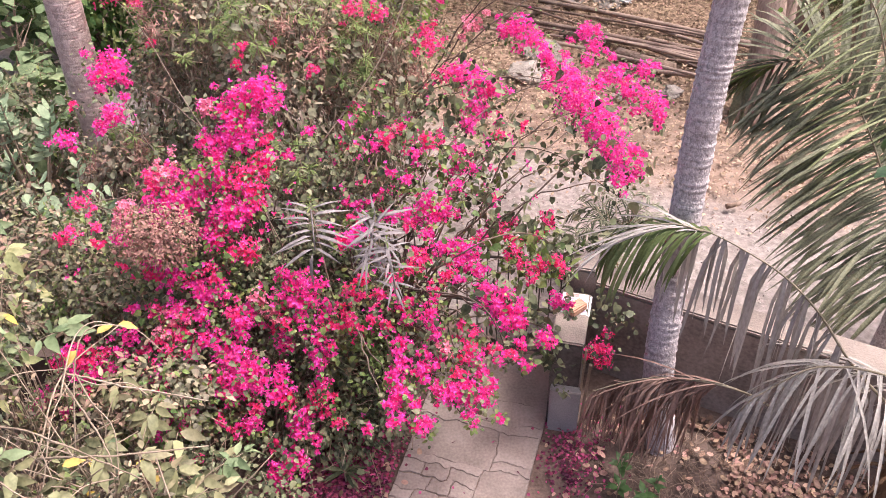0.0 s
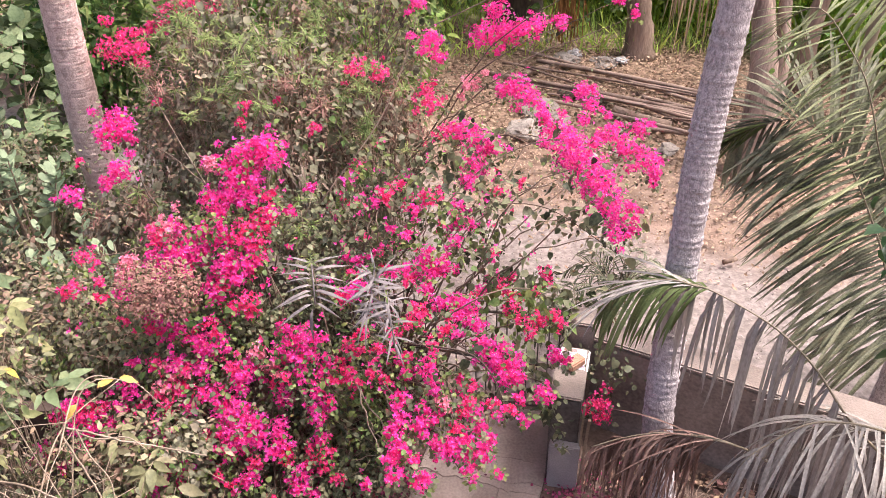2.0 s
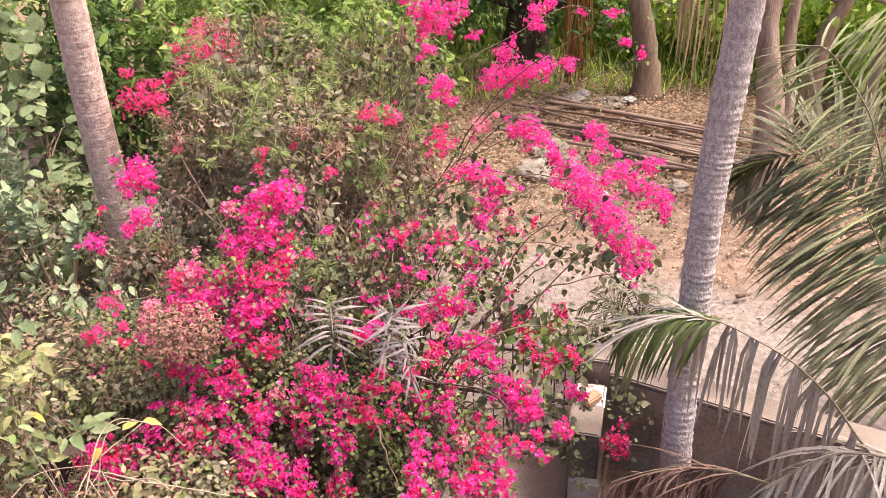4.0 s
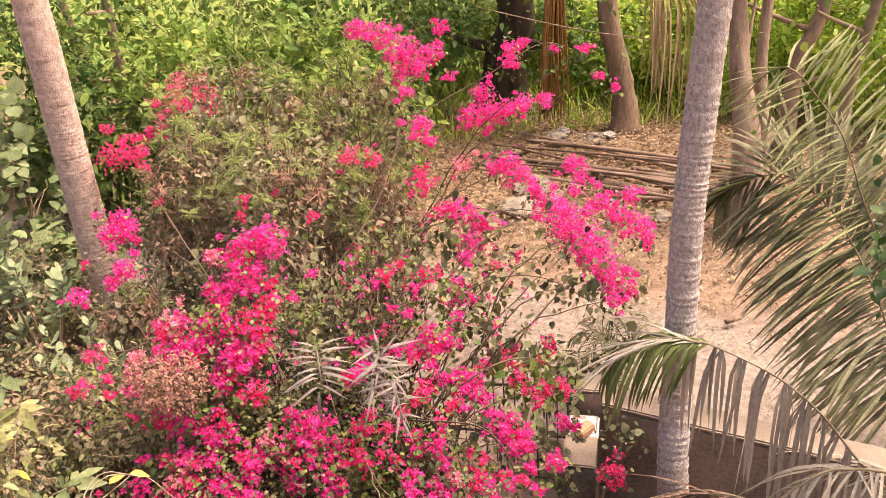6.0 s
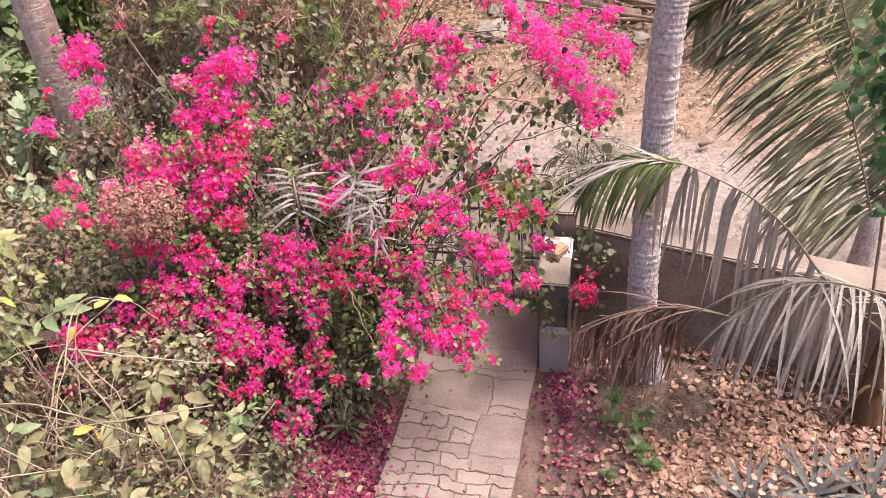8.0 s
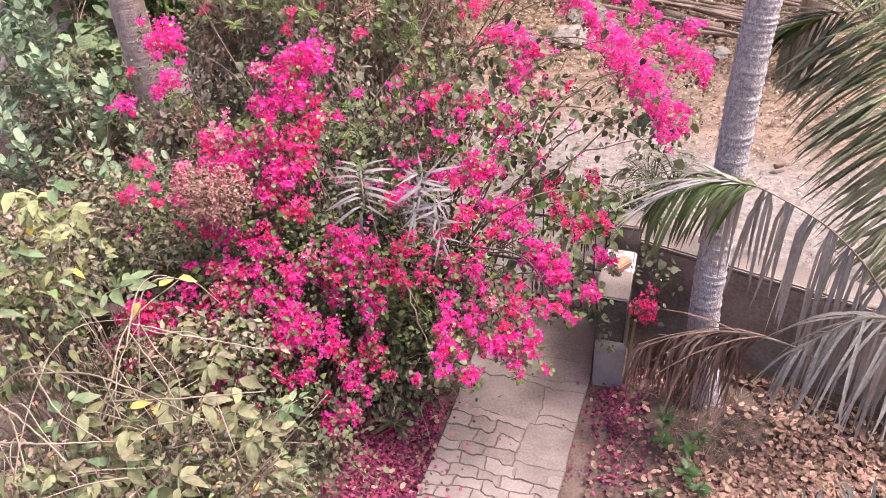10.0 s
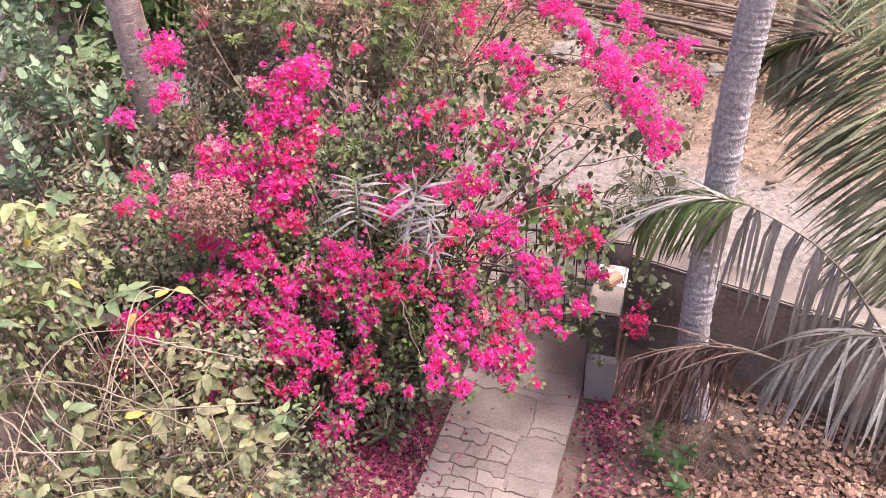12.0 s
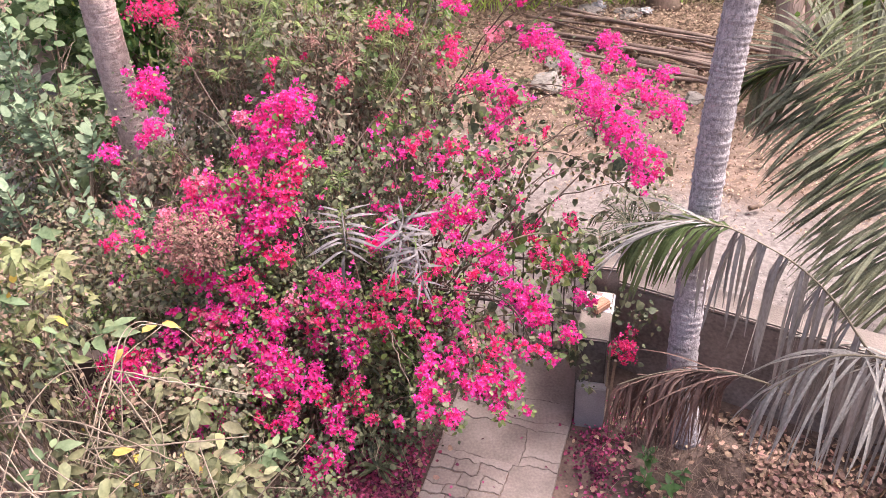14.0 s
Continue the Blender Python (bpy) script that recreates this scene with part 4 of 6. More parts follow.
FACE_RED = [
    (-1.06, 3.93, 0.95, 0.046, 0), (-1.13, 3.87, 0.87, 0.037, 1), (-1.02, 3.87, 0.87, 0.037, 1), (-0.85, 4.43, 1.47, 0.045, 1),
    (-0.78, 4.39, 1.44, 0.045, 1), (-0.62, 4.39, 1.44, 0.045, 1), (-0.84, 4.24, 1.34, 0.054, 1), (-0.80, 4.19, 1.28, 0.045, 1),
    (-0.66, 4.24, 1.33, 0.036, 1), (-0.91, 4.31, 1.39, 0.036, 1), (-0.73, 4.50, 1.52, 0.036, 1), (-0.48, 4.50, 1.52, 0.045, 1),
    (-0.39, 4.54, 1.54, 0.036, 1), (-0.37, 4.34, 1.41, 0.036, 1), (-0.46, 4.31, 1.39, 0.036, 0), (-0.39, 4.23, 1.33, 0.045, 0),
    (-0.57, 4.21, 1.30, 0.036, 1),
]
FACE_TOP = [
    (-0.86, 4.84, 1.64, 0.066, 0), (-0.93, 4.81, 1.63, 0.047, 1), (-0.77, 4.92, 1.66, 0.047, 0), (-0.91, 5.23, 1.76, 0.039, 0),
    (-0.79, 5.17, 1.74, 0.048, 0), (-0.83, 5.06, 1.70, 0.029, 1), (-0.62, 5.25, 1.76, 0.029, 0), (-0.52, 5.05, 1.70, 0.047, 0),
    (-0.42, 5.08, 1.71, 0.048, 0), (-0.31, 5.05, 1.70, 0.066, 0), (-0.26, 5.13, 1.73, 0.057, 0), (-0.14, 5.10, 1.72, 0.067, 0),
    (-0.19, 5.02, 1.69, 0.047, 0), (-0.07, 5.09, 1.71, 0.048, 0), (-0.23, 4.88, 1.65, 0.037, 0), (-0.28, 4.67, 1.60, 0.064, 1),
    (-0.32, 4.59, 1.59, 0.064, 1), (-0.38, 4.97, 1.67, 0.038, 1),
]
SPRAY_PATH = [
    (-0.10, 4.73, 1.62, 0.064, 0), (-0.00, 4.75, 1.62, 0.065, 0), (0.11, 4.69, 1.61, 0.064, 0), (0.02, 4.61, 1.59, 0.055, 0),
    (0.17, 4.49, 1.57, 0.045, 0), (0.13, 4.55, 1.58, 0.045, 0), (-0.08, 4.50, 1.57, 0.036, 1), (-0.01, 4.44, 1.56, 0.036, 0),
    (-0.10, 4.42, 1.55, 0.036, 1), (-0.19, 4.33, 1.54, 0.035, 1), (0.19, 4.32, 1.54, 0.053, 0), (0.25, 4.27, 1.53, 0.070, 0),
    (0.36, 4.27, 1.53, 0.062, 0), (0.31, 4.16, 1.51, 0.070, 0), (0.42, 4.13, 1.50, 0.061, 0), (0.37, 4.04, 1.47, 0.060, 0),
    (0.27, 4.21, 1.52, 0.044, 0), (0.45, 4.03, 1.47, 0.043, 0), (0.62, 3.93, 1.43, 0.043, 0),
]
SPRAY_COLUMN = [
    (0.65, 3.88, 1.41, 0.043, 0), (-0.42, 3.92, 1.43, 0.034, 0), (-0.44, 3.83, 1.39, 0.051, 0), (-0.42, 3.73, 1.34, 0.059, 0),
    (-0.48, 3.65, 1.30, 0.051, 0), (-0.44, 3.57, 1.27, 0.059, 0), (-0.46, 3.49, 1.23, 0.050, 0), (-0.40, 3.53, 1.25, 0.042, 0),
    (-0.44, 3.39, 1.19, 0.050, 0), (-0.48, 3.34, 1.17, 0.033, 0), (-0.31, 3.37, 1.18, 0.042, 0), (-0.27, 3.30, 1.15, 0.033, 0),
    (-0.31, 3.47, 1.22, 0.033, 0), (-0.19, 4.22, 1.52, 0.035, 0), (-0.21, 4.11, 1.50, 0.043, 0), (-0.19, 4.02, 1.47, 0.043, 0),
    (-0.16, 3.93, 1.43, 0.034, 0), (-0.23, 3.73, 1.34, 0.059, 0),
]
SPRAY_HANG = [
    (-0.28, 3.70, 1.33, 0.051, 0), (-0.14, 3.77, 1.36, 0.042, 0), (-0.25, 3.81, 1.38, 0.034, 0), (-0.10, 3.85, 1.40, 0.034, 2),
    (0.03, 4.02, 1.47, 0.034, 1), (0.13, 3.97, 1.45, 0.034, 1), (0.04, 3.79, 1.37, 0.042, 1), (0.13, 3.77, 1.36, 0.042, 0),
    (0.09, 3.87, 1.41, 0.034, 1), (0.15, 3.69, 1.32, 0.042, 0), (0.00, 3.69, 1.32, 0.042, 1), (-0.02, 3.57, 1.27, 0.067, 0),
    (-0.08, 3.53, 1.25, 0.059, 0), (0.04, 3.51, 1.24, 0.050, 0), (0.14, 3.53, 1.25, 0.050, 0), (0.18, 3.49, 1.23, 0.042, 0),
    (-0.15, 3.57, 1.27, 0.042, 0), (0.06, 3.59, 1.28, 0.042, 0), (0.21, 3.61, 1.28, 0.034, 0),
]
SPRAY_DROPS = [
    (-0.21, 3.34, 1.17, 0.025, 0), (0.08, 3.41, 1.20, 0.033, 0), (0.10, 3.33, 1.16, 0.021, 0), (0.28, 3.37, 1.18, 0.017, 0),
    (0.38, 3.80, 1.38, 0.034, 1), (0.29, 3.76, 1.36, 0.034, 0), (0.26, 3.84, 1.40, 0.034, 1), (0.48, 3.72, 1.34, 0.034, 0),
    (0.45, 3.88, 1.41, 0.034, 0), (-0.66, 3.32, 1.16, 0.025, 0),
]
GATE_VINE = [
    (0.35, 5.42, 1.37, 0.041, 0), (0.42, 5.23, 1.36, 0.050, 1), (0.51, 5.12, 1.35, 0.049, 1), (0.47, 4.98, 1.34, 0.058, 1),
    (0.56, 4.88, 1.32, 0.048, 1), (0.70, 4.85, 1.32, 0.048, 1), (0.62, 4.72, 1.30, 0.038, 1), (0.80, 5.41, 1.37, 0.041, 1),
    (0.81, 5.33, 1.36, 0.040, 1), (0.82, 4.91, 1.33, 0.048, 1), (0.88, 4.81, 1.31, 0.038, 1), (0.79, 4.48, 1.27, 0.047, 0),
    (0.85, 4.42, 1.26, 0.042, 0), (0.50, 5.42, 1.37, 0.036, 1), (0.31, 5.66, 1.38, 0.042, 0), (0.24, 5.20, 1.36, 0.040, 0),
    (0.68, 5.18, 1.35, 0.025, 1),
]
WALL_SPRIG = [
    (1.17, 4.44, 0.75, 0.07, 1), (1.19, 4.29, 0.75, 0.05, 1), (1.25, 4.6, 0.75, 0.03, 1), (1.06, 4.39, 0.75, 0.04, 1),
]


def bougainvillea():
    g = np.random.default_rng(31)
    bush = thing("bougainvillea", "huge sprawling bougainvillea bush covered in magenta and red bracts", "flowering bush")
    groups = [ARCH_TIP, ARCH_MID, ARCH_HIGH, ARCH_SIDE, CENTRE_SPARSE, LEFT_SIDE, CROWN, CROWN_MID, CROWN_LOW, HEART_SPRAYS, HEART_MID, LEFT_LOW, SKIRT, SKIRT_LOW, FACE, FACE_RED, FACE_TOP, SPRAY_PATH, SPRAY_COLUMN, SPRAY_HANG, SPRAY_DROPS, GATE_VINE, WALL_SPRIG]
    foliage, fresh, centres = [], [], []
    roots = [np.array([-1.5, 4.9, 0.0]), np.array([-1.9, 5.6, 0]), np.array([-0.75, 5.0, 0]), np.array([-1.1, 7.6, 0])]
    for gi, group in enumerate(groups):
        centre = np.mean([c[:3] for c in group], axis=0)
        for x, y, z, r, tone in group:
            p0 = np.array([x, y, z])
            # the head and a few smaller sprays beside it
            slim = 0.72 if group is CENTRE_SPARSE else 0.92 if group in (ARCH_TIP, ARCH_MID, ARCH_HIGH, LEFT_SIDE) else 1.2
            heads = [(p0, r * slim)] + [(p0 + unit(g.standard_normal(3) * [1, 1, 0.8]) * r * slim * g.uniform(1.1, 1.8), r * g.uniform(0.22, 0.42)) for _ in range(3)]
            ps, fs = [], []
            for q0, rq in heads:
                n = int(np.clip(112 * (rq / 0.1) ** 1.7 * (0.75 if tone == 1 else 1), 5, 420))
                d = unit(g.standard_normal((n, 3)))
                q = q0 + d * rq * g.uniform(0.35, 1.12, (n, 1)) * [1, 1, 0.8]
                k = g.random(n) < 0.15
                q[k] += d[k] * rq * g.uniform(0.1, 0.6, (k.sum(), 1))
                ps.append(q), fs.append(unit(d + [0, -0.4, 0.6] + 0.55 * g.standard_normal((n, 3))))
            p, face = np.concatenate(ps), np.concatenate(fs)
            n = len(p)
            along = np.cross(face, g.standard_normal((n, 3)))
            part("flower_spray", scatter(FLOWER, p, along, face, g.uniform(0.015, 0.028, n)), BRACT[tone], bush, "red bracts" if tone == 1 else ("faded bracts" if tone == 2 else "magenta bracts"), smooth=False, kind="stuff")
            pick = g.random(n) < 0.10
            centres.append(scatter(ROUND, p[pick] + face[pick] * 0.012, along[pick], face[pick], g.uniform(0.005, 0.008, pick.sum())))
            # leaves round and under the cluster
            m = int(14 + 190 * r)
            dl = unit(g.standard_normal((m, 3)) + [0, 0, -0.35])
            pl = p0 + dl * (r * g.uniform(0.95, 1.9, (m, 1)) + 0.02)
            (fresh if g.random() < 0.42 else foliage).append(leaves(g, pl, dl, HEART, 0.036, 0.5, 0.7))
        # woody canes that carry the sprays
        order = sorted(group, key=lambda c: -c[3])
        for x, y, z, r, tone in order[::4] + order[1::7]:
            root = roots[int(np.argmin([np.hypot(x - q[0], y - q[1]) for q in roots]))]
            tip = np.array([x, y, z])
            flat = np.hypot(*(tip - root)[:2])
            mid = root * 0.5 + tip * 0.5 + [0, 0, 0.25 + 0.18 * flat]
            mid[2] = max(mid[2], tip[2] * 0.75)
            pts = curve_points([root + [*(0.15 * g.standard_normal(2)), -0.05], mid + 0.1 * g.standard_normal(3), tip + [0, 0, -0.02]], 18)
            pts[1:-1] += 0.012 * g.standard_normal((16, 3))
            part("cane", tube(pts, np.linspace(0.012, 0.003, 18), 5), TWIG_DARK, bush)
    # small single sprays all over the face of the bush
    for (cx, cy, cz), (rx, ry, rz), m in (((-1.45, 4.75, 0.85), (1.2, 0.9, 0.9), 34), ((-1.5, 5.4, 1.5), (0.95, 0.8, 0.8), 10), ((-0.5, 4.6, 0.9), (0.55, 0.6, 0.6), 16), ((-2.3, 4.9, 1.1), (0.8, 0.8, 0.85), 10)):
        ps, fs = [], []
        for k in range(m):
            d = unit(g.standard_normal(3) + [0, -0.55, 0.35])
            c = np.array([cx, cy, cz]) + d * [rx, ry, rz] * g.uniform(0.95, 1.12)
            n = int(g.integers(2, 8))
            q = c + g.standard_normal((n, 3)) * 0.045
            ps.append(q[q[:, 2] > 0.1]), fs.append(unit(d + [0, -0.3, 0.4] + 0.6 * g.standard_normal((n, 3)))[q[:, 2] > 0.1])
        p, face = np.concatenate(ps), np.concatenate(fs)
        half = np.arange(len(p)) % 2 == 0
        for sel, tone in ((half, 0), (~half, 1)):
            q = p[sel]
            part("loose_bloom", scatter(FLOWER, q, np.cross(face[sel], g.standard_normal((len(q), 3))), face[sel], g.uniform(0.017, 0.030, len(q))), BRACT[tone], bush, "scattered single bracts", smooth=False, kind="stuff")
    # leafy body of the bush
    for centre, radii, n, clumps in (((-1.45, 4.85, 0.75), (1.1, 0.85, 0.75), 4600, 150), ((-1.3, 4.15, 0.35), (0.85, 0.5, 0.38), 2000, 80), ((-1.75, 3.35, 0.35), (0.6, 0.5, 0.35), 1300, 60), ((-0.6, 4.4, 0.45), (0.35, 0.5, 0.4), 500, 30), ((-1.55, 5.6, 1.35), (0.9, 0.75, 0.7), 3200, 110), ((-0.5, 4.8, 0.8), (0.45, 0.5, 0.5), 600, 40),
                                     ((-2.4, 5.2, 1.0), (0.8, 0.75, 0.8), 2200, 80), ((-2.5, 6.2, 1.2), (0.5, 0.7, 0.6), 1100, 60)):
        p, out = clumped(g, centre, radii, n, clumps, 0.10)
        keep = p[:, 2] > 0.03
        foliage.append(leaves(g, p[keep], out[keep], HEART, 0.041, 0.6, 0.8, 0.45))
        # bare reddish twigs between the leaves
        twigs = []
        for q, o in zip(p[keep][::16], out[keep][::16]):
            e = q + unit(o + 0.9 * g.standard_normal(3)) * g.uniform(0.12, 0.35)
            twigs.append(tube([q - o * 0.08, (q + e) / 2 + 0.02 * g.standard_normal(3), e], [0.0035, 0.003, 0.002], 3))
        part("twig", join(twigs), TWIG, bush, "thin brown side twigs", kind="stuff")
    for centre, radii, n in (((-0.72, 4.15, 0.75), (0.35, 0.35, 0.55), 420), ((-1.25, 4.5, 1.1), (0.5, 0.4, 0.4), 260), ((-2.1, 4.6, 1.3), (0.45, 0.4, 0.45), 320), ((-0.2, 4.0, 1.2), (0.4, 0.3, 0.3), 200), ((-1.9, 5.3, 2.0), (0.4, 0.4, 0.4), 220)):
        p, out = clumped(g, centre, radii, n, 24, 0.06)
        fresh.append(leaves(g, p, out, HEART, 0.042, 0.5, 0.8, 0.4))
    # loose leaves along the arch over the lane and on the gate
    for a, b, n, s in (((0.1, 5.9, 1.85), (1.35, 5.6, 1.72), 260, 0.13), ((1.0, 7.0, 1.85), (1.45, 5.4, 1.8), 220, 0.12), ((0.0, 5.4, 1.6), (0.9, 5.2, 1.3), 240, 0.12), ((-0.6, 6.2, 1.9), (0.5, 6.8, 1.9), 260, 0.2),
                       ((0.3, 5.1, 1.25), (0.95, 4.95, 1.2), 240, 0.13), ((0.55, 4.6, 1.1), (0.8, 4.2, 0.9), 120, 0.06), ((0.70, 4.16, 1.12), (0.84, 4.08, 0.62), 80, 0.035), ((1.05, 4.7, 1.0), (1.45, 4.55, 0.9), 170, 0.09), ((-0.2, 3.9, 1.4), (0.5, 4.4, 1.3), 170, 0.15),
                       ((-0.4, 8.0, 2.3), (-0.6, 9.0, 2.8), 200, 0.2), ((1.0, 5.5, 1.2), (1.3, 5.6, 0.7), 160, 0.14)):
        t = g.random((n, 1))
        p = np.array(a) * (1 - t) + np.array(b) * t + s * g.standard_normal((n, 3))
        (foliage if a[0] != 0.3 else fresh).append(leaves(g, p[::2], unit(g.standard_normal((len(p[::2]), 3))), HEART, 0.05 if a[0] in (1.05, 0.70) else 0.078, 0.9, 0.6, 0.4))
    veil, veil_bloom = [], ([], [])
    for k in range(150):
        u, w = g.random(), g.random()
        q = np.array([-1.05 + 1.5 * u, 5.15 + 1.5 * w, 1.35 + 0.25 * w + 0.45 * g.random()])
        d = unit(g.standard_normal(3) * [1, 0.8, 0.5] + [0.3, 0.1, 0.35])
        e = q + d * g.uniform(0.2, 0.5)
        line = curve_points([q, (q + e) / 2 + [0, 0, 0.05], e], 7)
        veil.append(tube(line, np.linspace(0.0035, 0.0015, 7), 3))
        m = int(g.integers(6, 13))
        p = line[g.integers(1, 7, m)] + 0.02 * g.standard_normal((m, 3))
        (fresh if k % 3 == 0 else foliage).append(leaves(g, p, unit(g.standard_normal((m, 3))), HEART, 0.05, 0.9, 0.6, 0.4))
        if g.random() < 0.6:
            m = int(g.integers(3, 10))
            p = e + 0.03 * g.standard_normal((m, 3))
            face = unit(g.standard_normal((m, 3)) + [0, -0.4, 0.6])
            veil_bloom[k % 2].append(scatter(FLOWER, p, np.cross(face, g.standard_normal((m, 3))), face, g.uniform(0.016, 0.028, m)))
    part("twig", join(veil), TWIG_DARK, bush, "fine dark twigs over the lane", kind="stuff")
    for tone in (0, 1):
        part("loose_bloom", merge(veil_bloom[tone]), BRACT[tone], bush, "scattered single bracts", smooth=False, kind="stuff")
    part("white_floret", merge(centres), CREAM, bush, "tiny cream florets", kind="stuff")
    part("foliage", merge(foliage), LEAF_BOUG, bush, "small dark heart-shaped leaves", kind="stuff")
    part("young_foliage", merge(fresh), LEAF_FRESH, bush, "fresh light green leaves", kind="stuff")
    # arching canes against the lane
    for c in ([(-0.3, 5.4, 1.5), (0.2, 5.7, 1.85), (0.8, 5.75, 1.85), (1.4, 5.3, 1.65)], [(-0.5, 5.5, 1.5), (0.3, 6.3, 1.95), (1.1, 6.8, 1.95), (1.9, 6.5, 1.8)], [(-0.4, 5.2, 1.4), (0.1, 5.6, 1.6), (0.7, 6.8, 1.85), (0.9, 7.4, 2.0)],
              [(-1.2, 6.0, 1.8), (-0.6, 7.0, 2.3), (-0.3, 8.5, 2.9), (-0.6, 9.0, 3.1)], [(-0.3, 8.0, 2.6), (0.5, 8.2, 2.9), (1.2, 8.6, 3.1), (1.6, 8.5, 3.0)], [(-2.0, 5.8, 1.7), (-2.4, 6.2, 2.2), (-2.9, 6.9, 2.6), (-3.4, 7.4, 2.8)],
              [(-0.2, 4.6, 1.5), (0.3, 4.7, 1.75), (0.7, 5.0, 1.5), (0.9, 5.0, 1.2)], [(-0.4, 4.4, 1.5), (0.1, 4.1, 1.65), (0.3, 3.9, 1.5), (0.35, 3.8, 1.2)]):
        part("cane", tube(curve_points(c, 20), np.linspace(0.008, 0.003, 20), 5), TWIG_DARK, bush)


bougainvillea()


# ---- shrubs ----
def shrub(name, label, category, centre, radii, n, shape, size, material, seed, clumps=80, spread=0.1, droop=0.4, stem_count=7, stem_radius=0.012, stem_material=None, extra=(), jitter=0.8, group=""):
    g = np.random.default_rng(seed)
    ob = thing(name, label, category, group=group)
    p, out = clumped(g, centre, radii, n, clumps, spread)
    keep = p[:, 2] > 0.02
    part("foliage", leaves(g, p[keep], out[keep], shape, size, droop, jitter, 0.45), material, ob, kind="stuff")
    for shp, sz, mt, m in extra:
        p, out = clumped(g, centre, radii, m, max(8, clumps // 2), spread * 0.8)
        keep = p[:, 2] > 0.02
        part("foliage", leaves(g, p[keep], out[keep], shp, sz, droop, jitter), mt, ob, kind="stuff")
    stems(g, (centre[0], centre[1], -0.05), centre, radii, stem_count, stem_radius, ob, stem_material or TWIG)
    return ob


def tuft_plant(ob, g, at, n, size, shape, material, name="tuft"):
    """A rosette of narrow leaves at a stem's tip."""
    a = g.uniform(0, 6.28, n)
    e = g.uniform(-0.5, 0.9, n)
    d = np.stack([np.cos(a) * np.cos(e), np.sin(a) * np.cos(e), np.sin(e)], 1)
    p = np.repeat(np.array([at]), n, 0) + d * 0.01
    return part(name, scatter(shape, p, d, np.array([0, 0, 1.0]) + 0.2 * g.standard_normal((n, 3)), size * g.uniform(0.7, 1.2, n)), material, ob)


def hedge():
    for i, (c, r, n) in enumerate((((-2.6, 7.7, 1.35), (0.75, 0.85, 1.4), 3500), ((-1.7, 7.3, 1.35), (1.0, 0.9, 1.4), 4400), ((-0.85, 7.4, 1.2), (0.5, 0.7, 1.2), 1200), ((-2.3, 8.7, 1.6), (1.2, 0.8, 1.5), 4200), ((-1.0, 8.7, 1.5), (0.85, 0.8, 1.45), 3000), ((-2.7, 6.6, 0.5), (0.5, 0.55, 0.6), 1400), ((-3.4, 7.0, 0.7), (0.42, 0.35, 0.72), 1700))):
        g = np.random.default_rng(60 + i)
        ob = shrub("hedge_shrub", "dusty half-dry garden shrub with thin twigs and small leaves", "shrub", c, r, int(n * 0.5), HEART, 0.062, LEAF_VINE, 40 + i, 120, 0.11, 1.2, 34, 0.010, TWIG,
                   extra=((NARROW, 0.11, LEAF_HEDGE, n // 3), (OVAL, 0.05, LEAF_DRY, int(n * 0.55)), (HEART, 0.06, LEAF_FRESH, n // 16)), group="hedge shrubs")
        for k in range(44 if c[1] > 7 else 8):
            d = unit(g.standard_normal(3) * [1, 1, 0.4] + [0, 0.1, 1.5])
            q = np.asarray(c) + d * np.asarray(r) * g.uniform(0.95, 1.16)
            tuft_plant(ob, g, q, int(g.integers(20, 32)), g.uniform(0.085, 0.13), SLIM, LEAF_TUFT)
            part("twig", tube(curve_points([q - d * 0.5 + 0.06 * g.standard_normal(3), q - d * 0.2, q], 6), np.linspace(0.006, 0.003, 6), 4), TWIG, ob)
        for k in range(5):
            d = unit(g.standard_normal(3) * [1, 1, 0.3] + [0, 0, 1.0])
            q = np.asarray(c) + d * np.asarray(r) * 1.04
            m = 150
            o = unit(g.standard_normal((m, 3)))
            part("dry_seed_head", leaves(g, q + o * [0.2, 0.2, 0.12] * g.random((m, 1)), o, NARROW, 0.06, 0, 1.0), DRY_PINK, ob, "withered brown flower head", kind="stuff")


hedge()


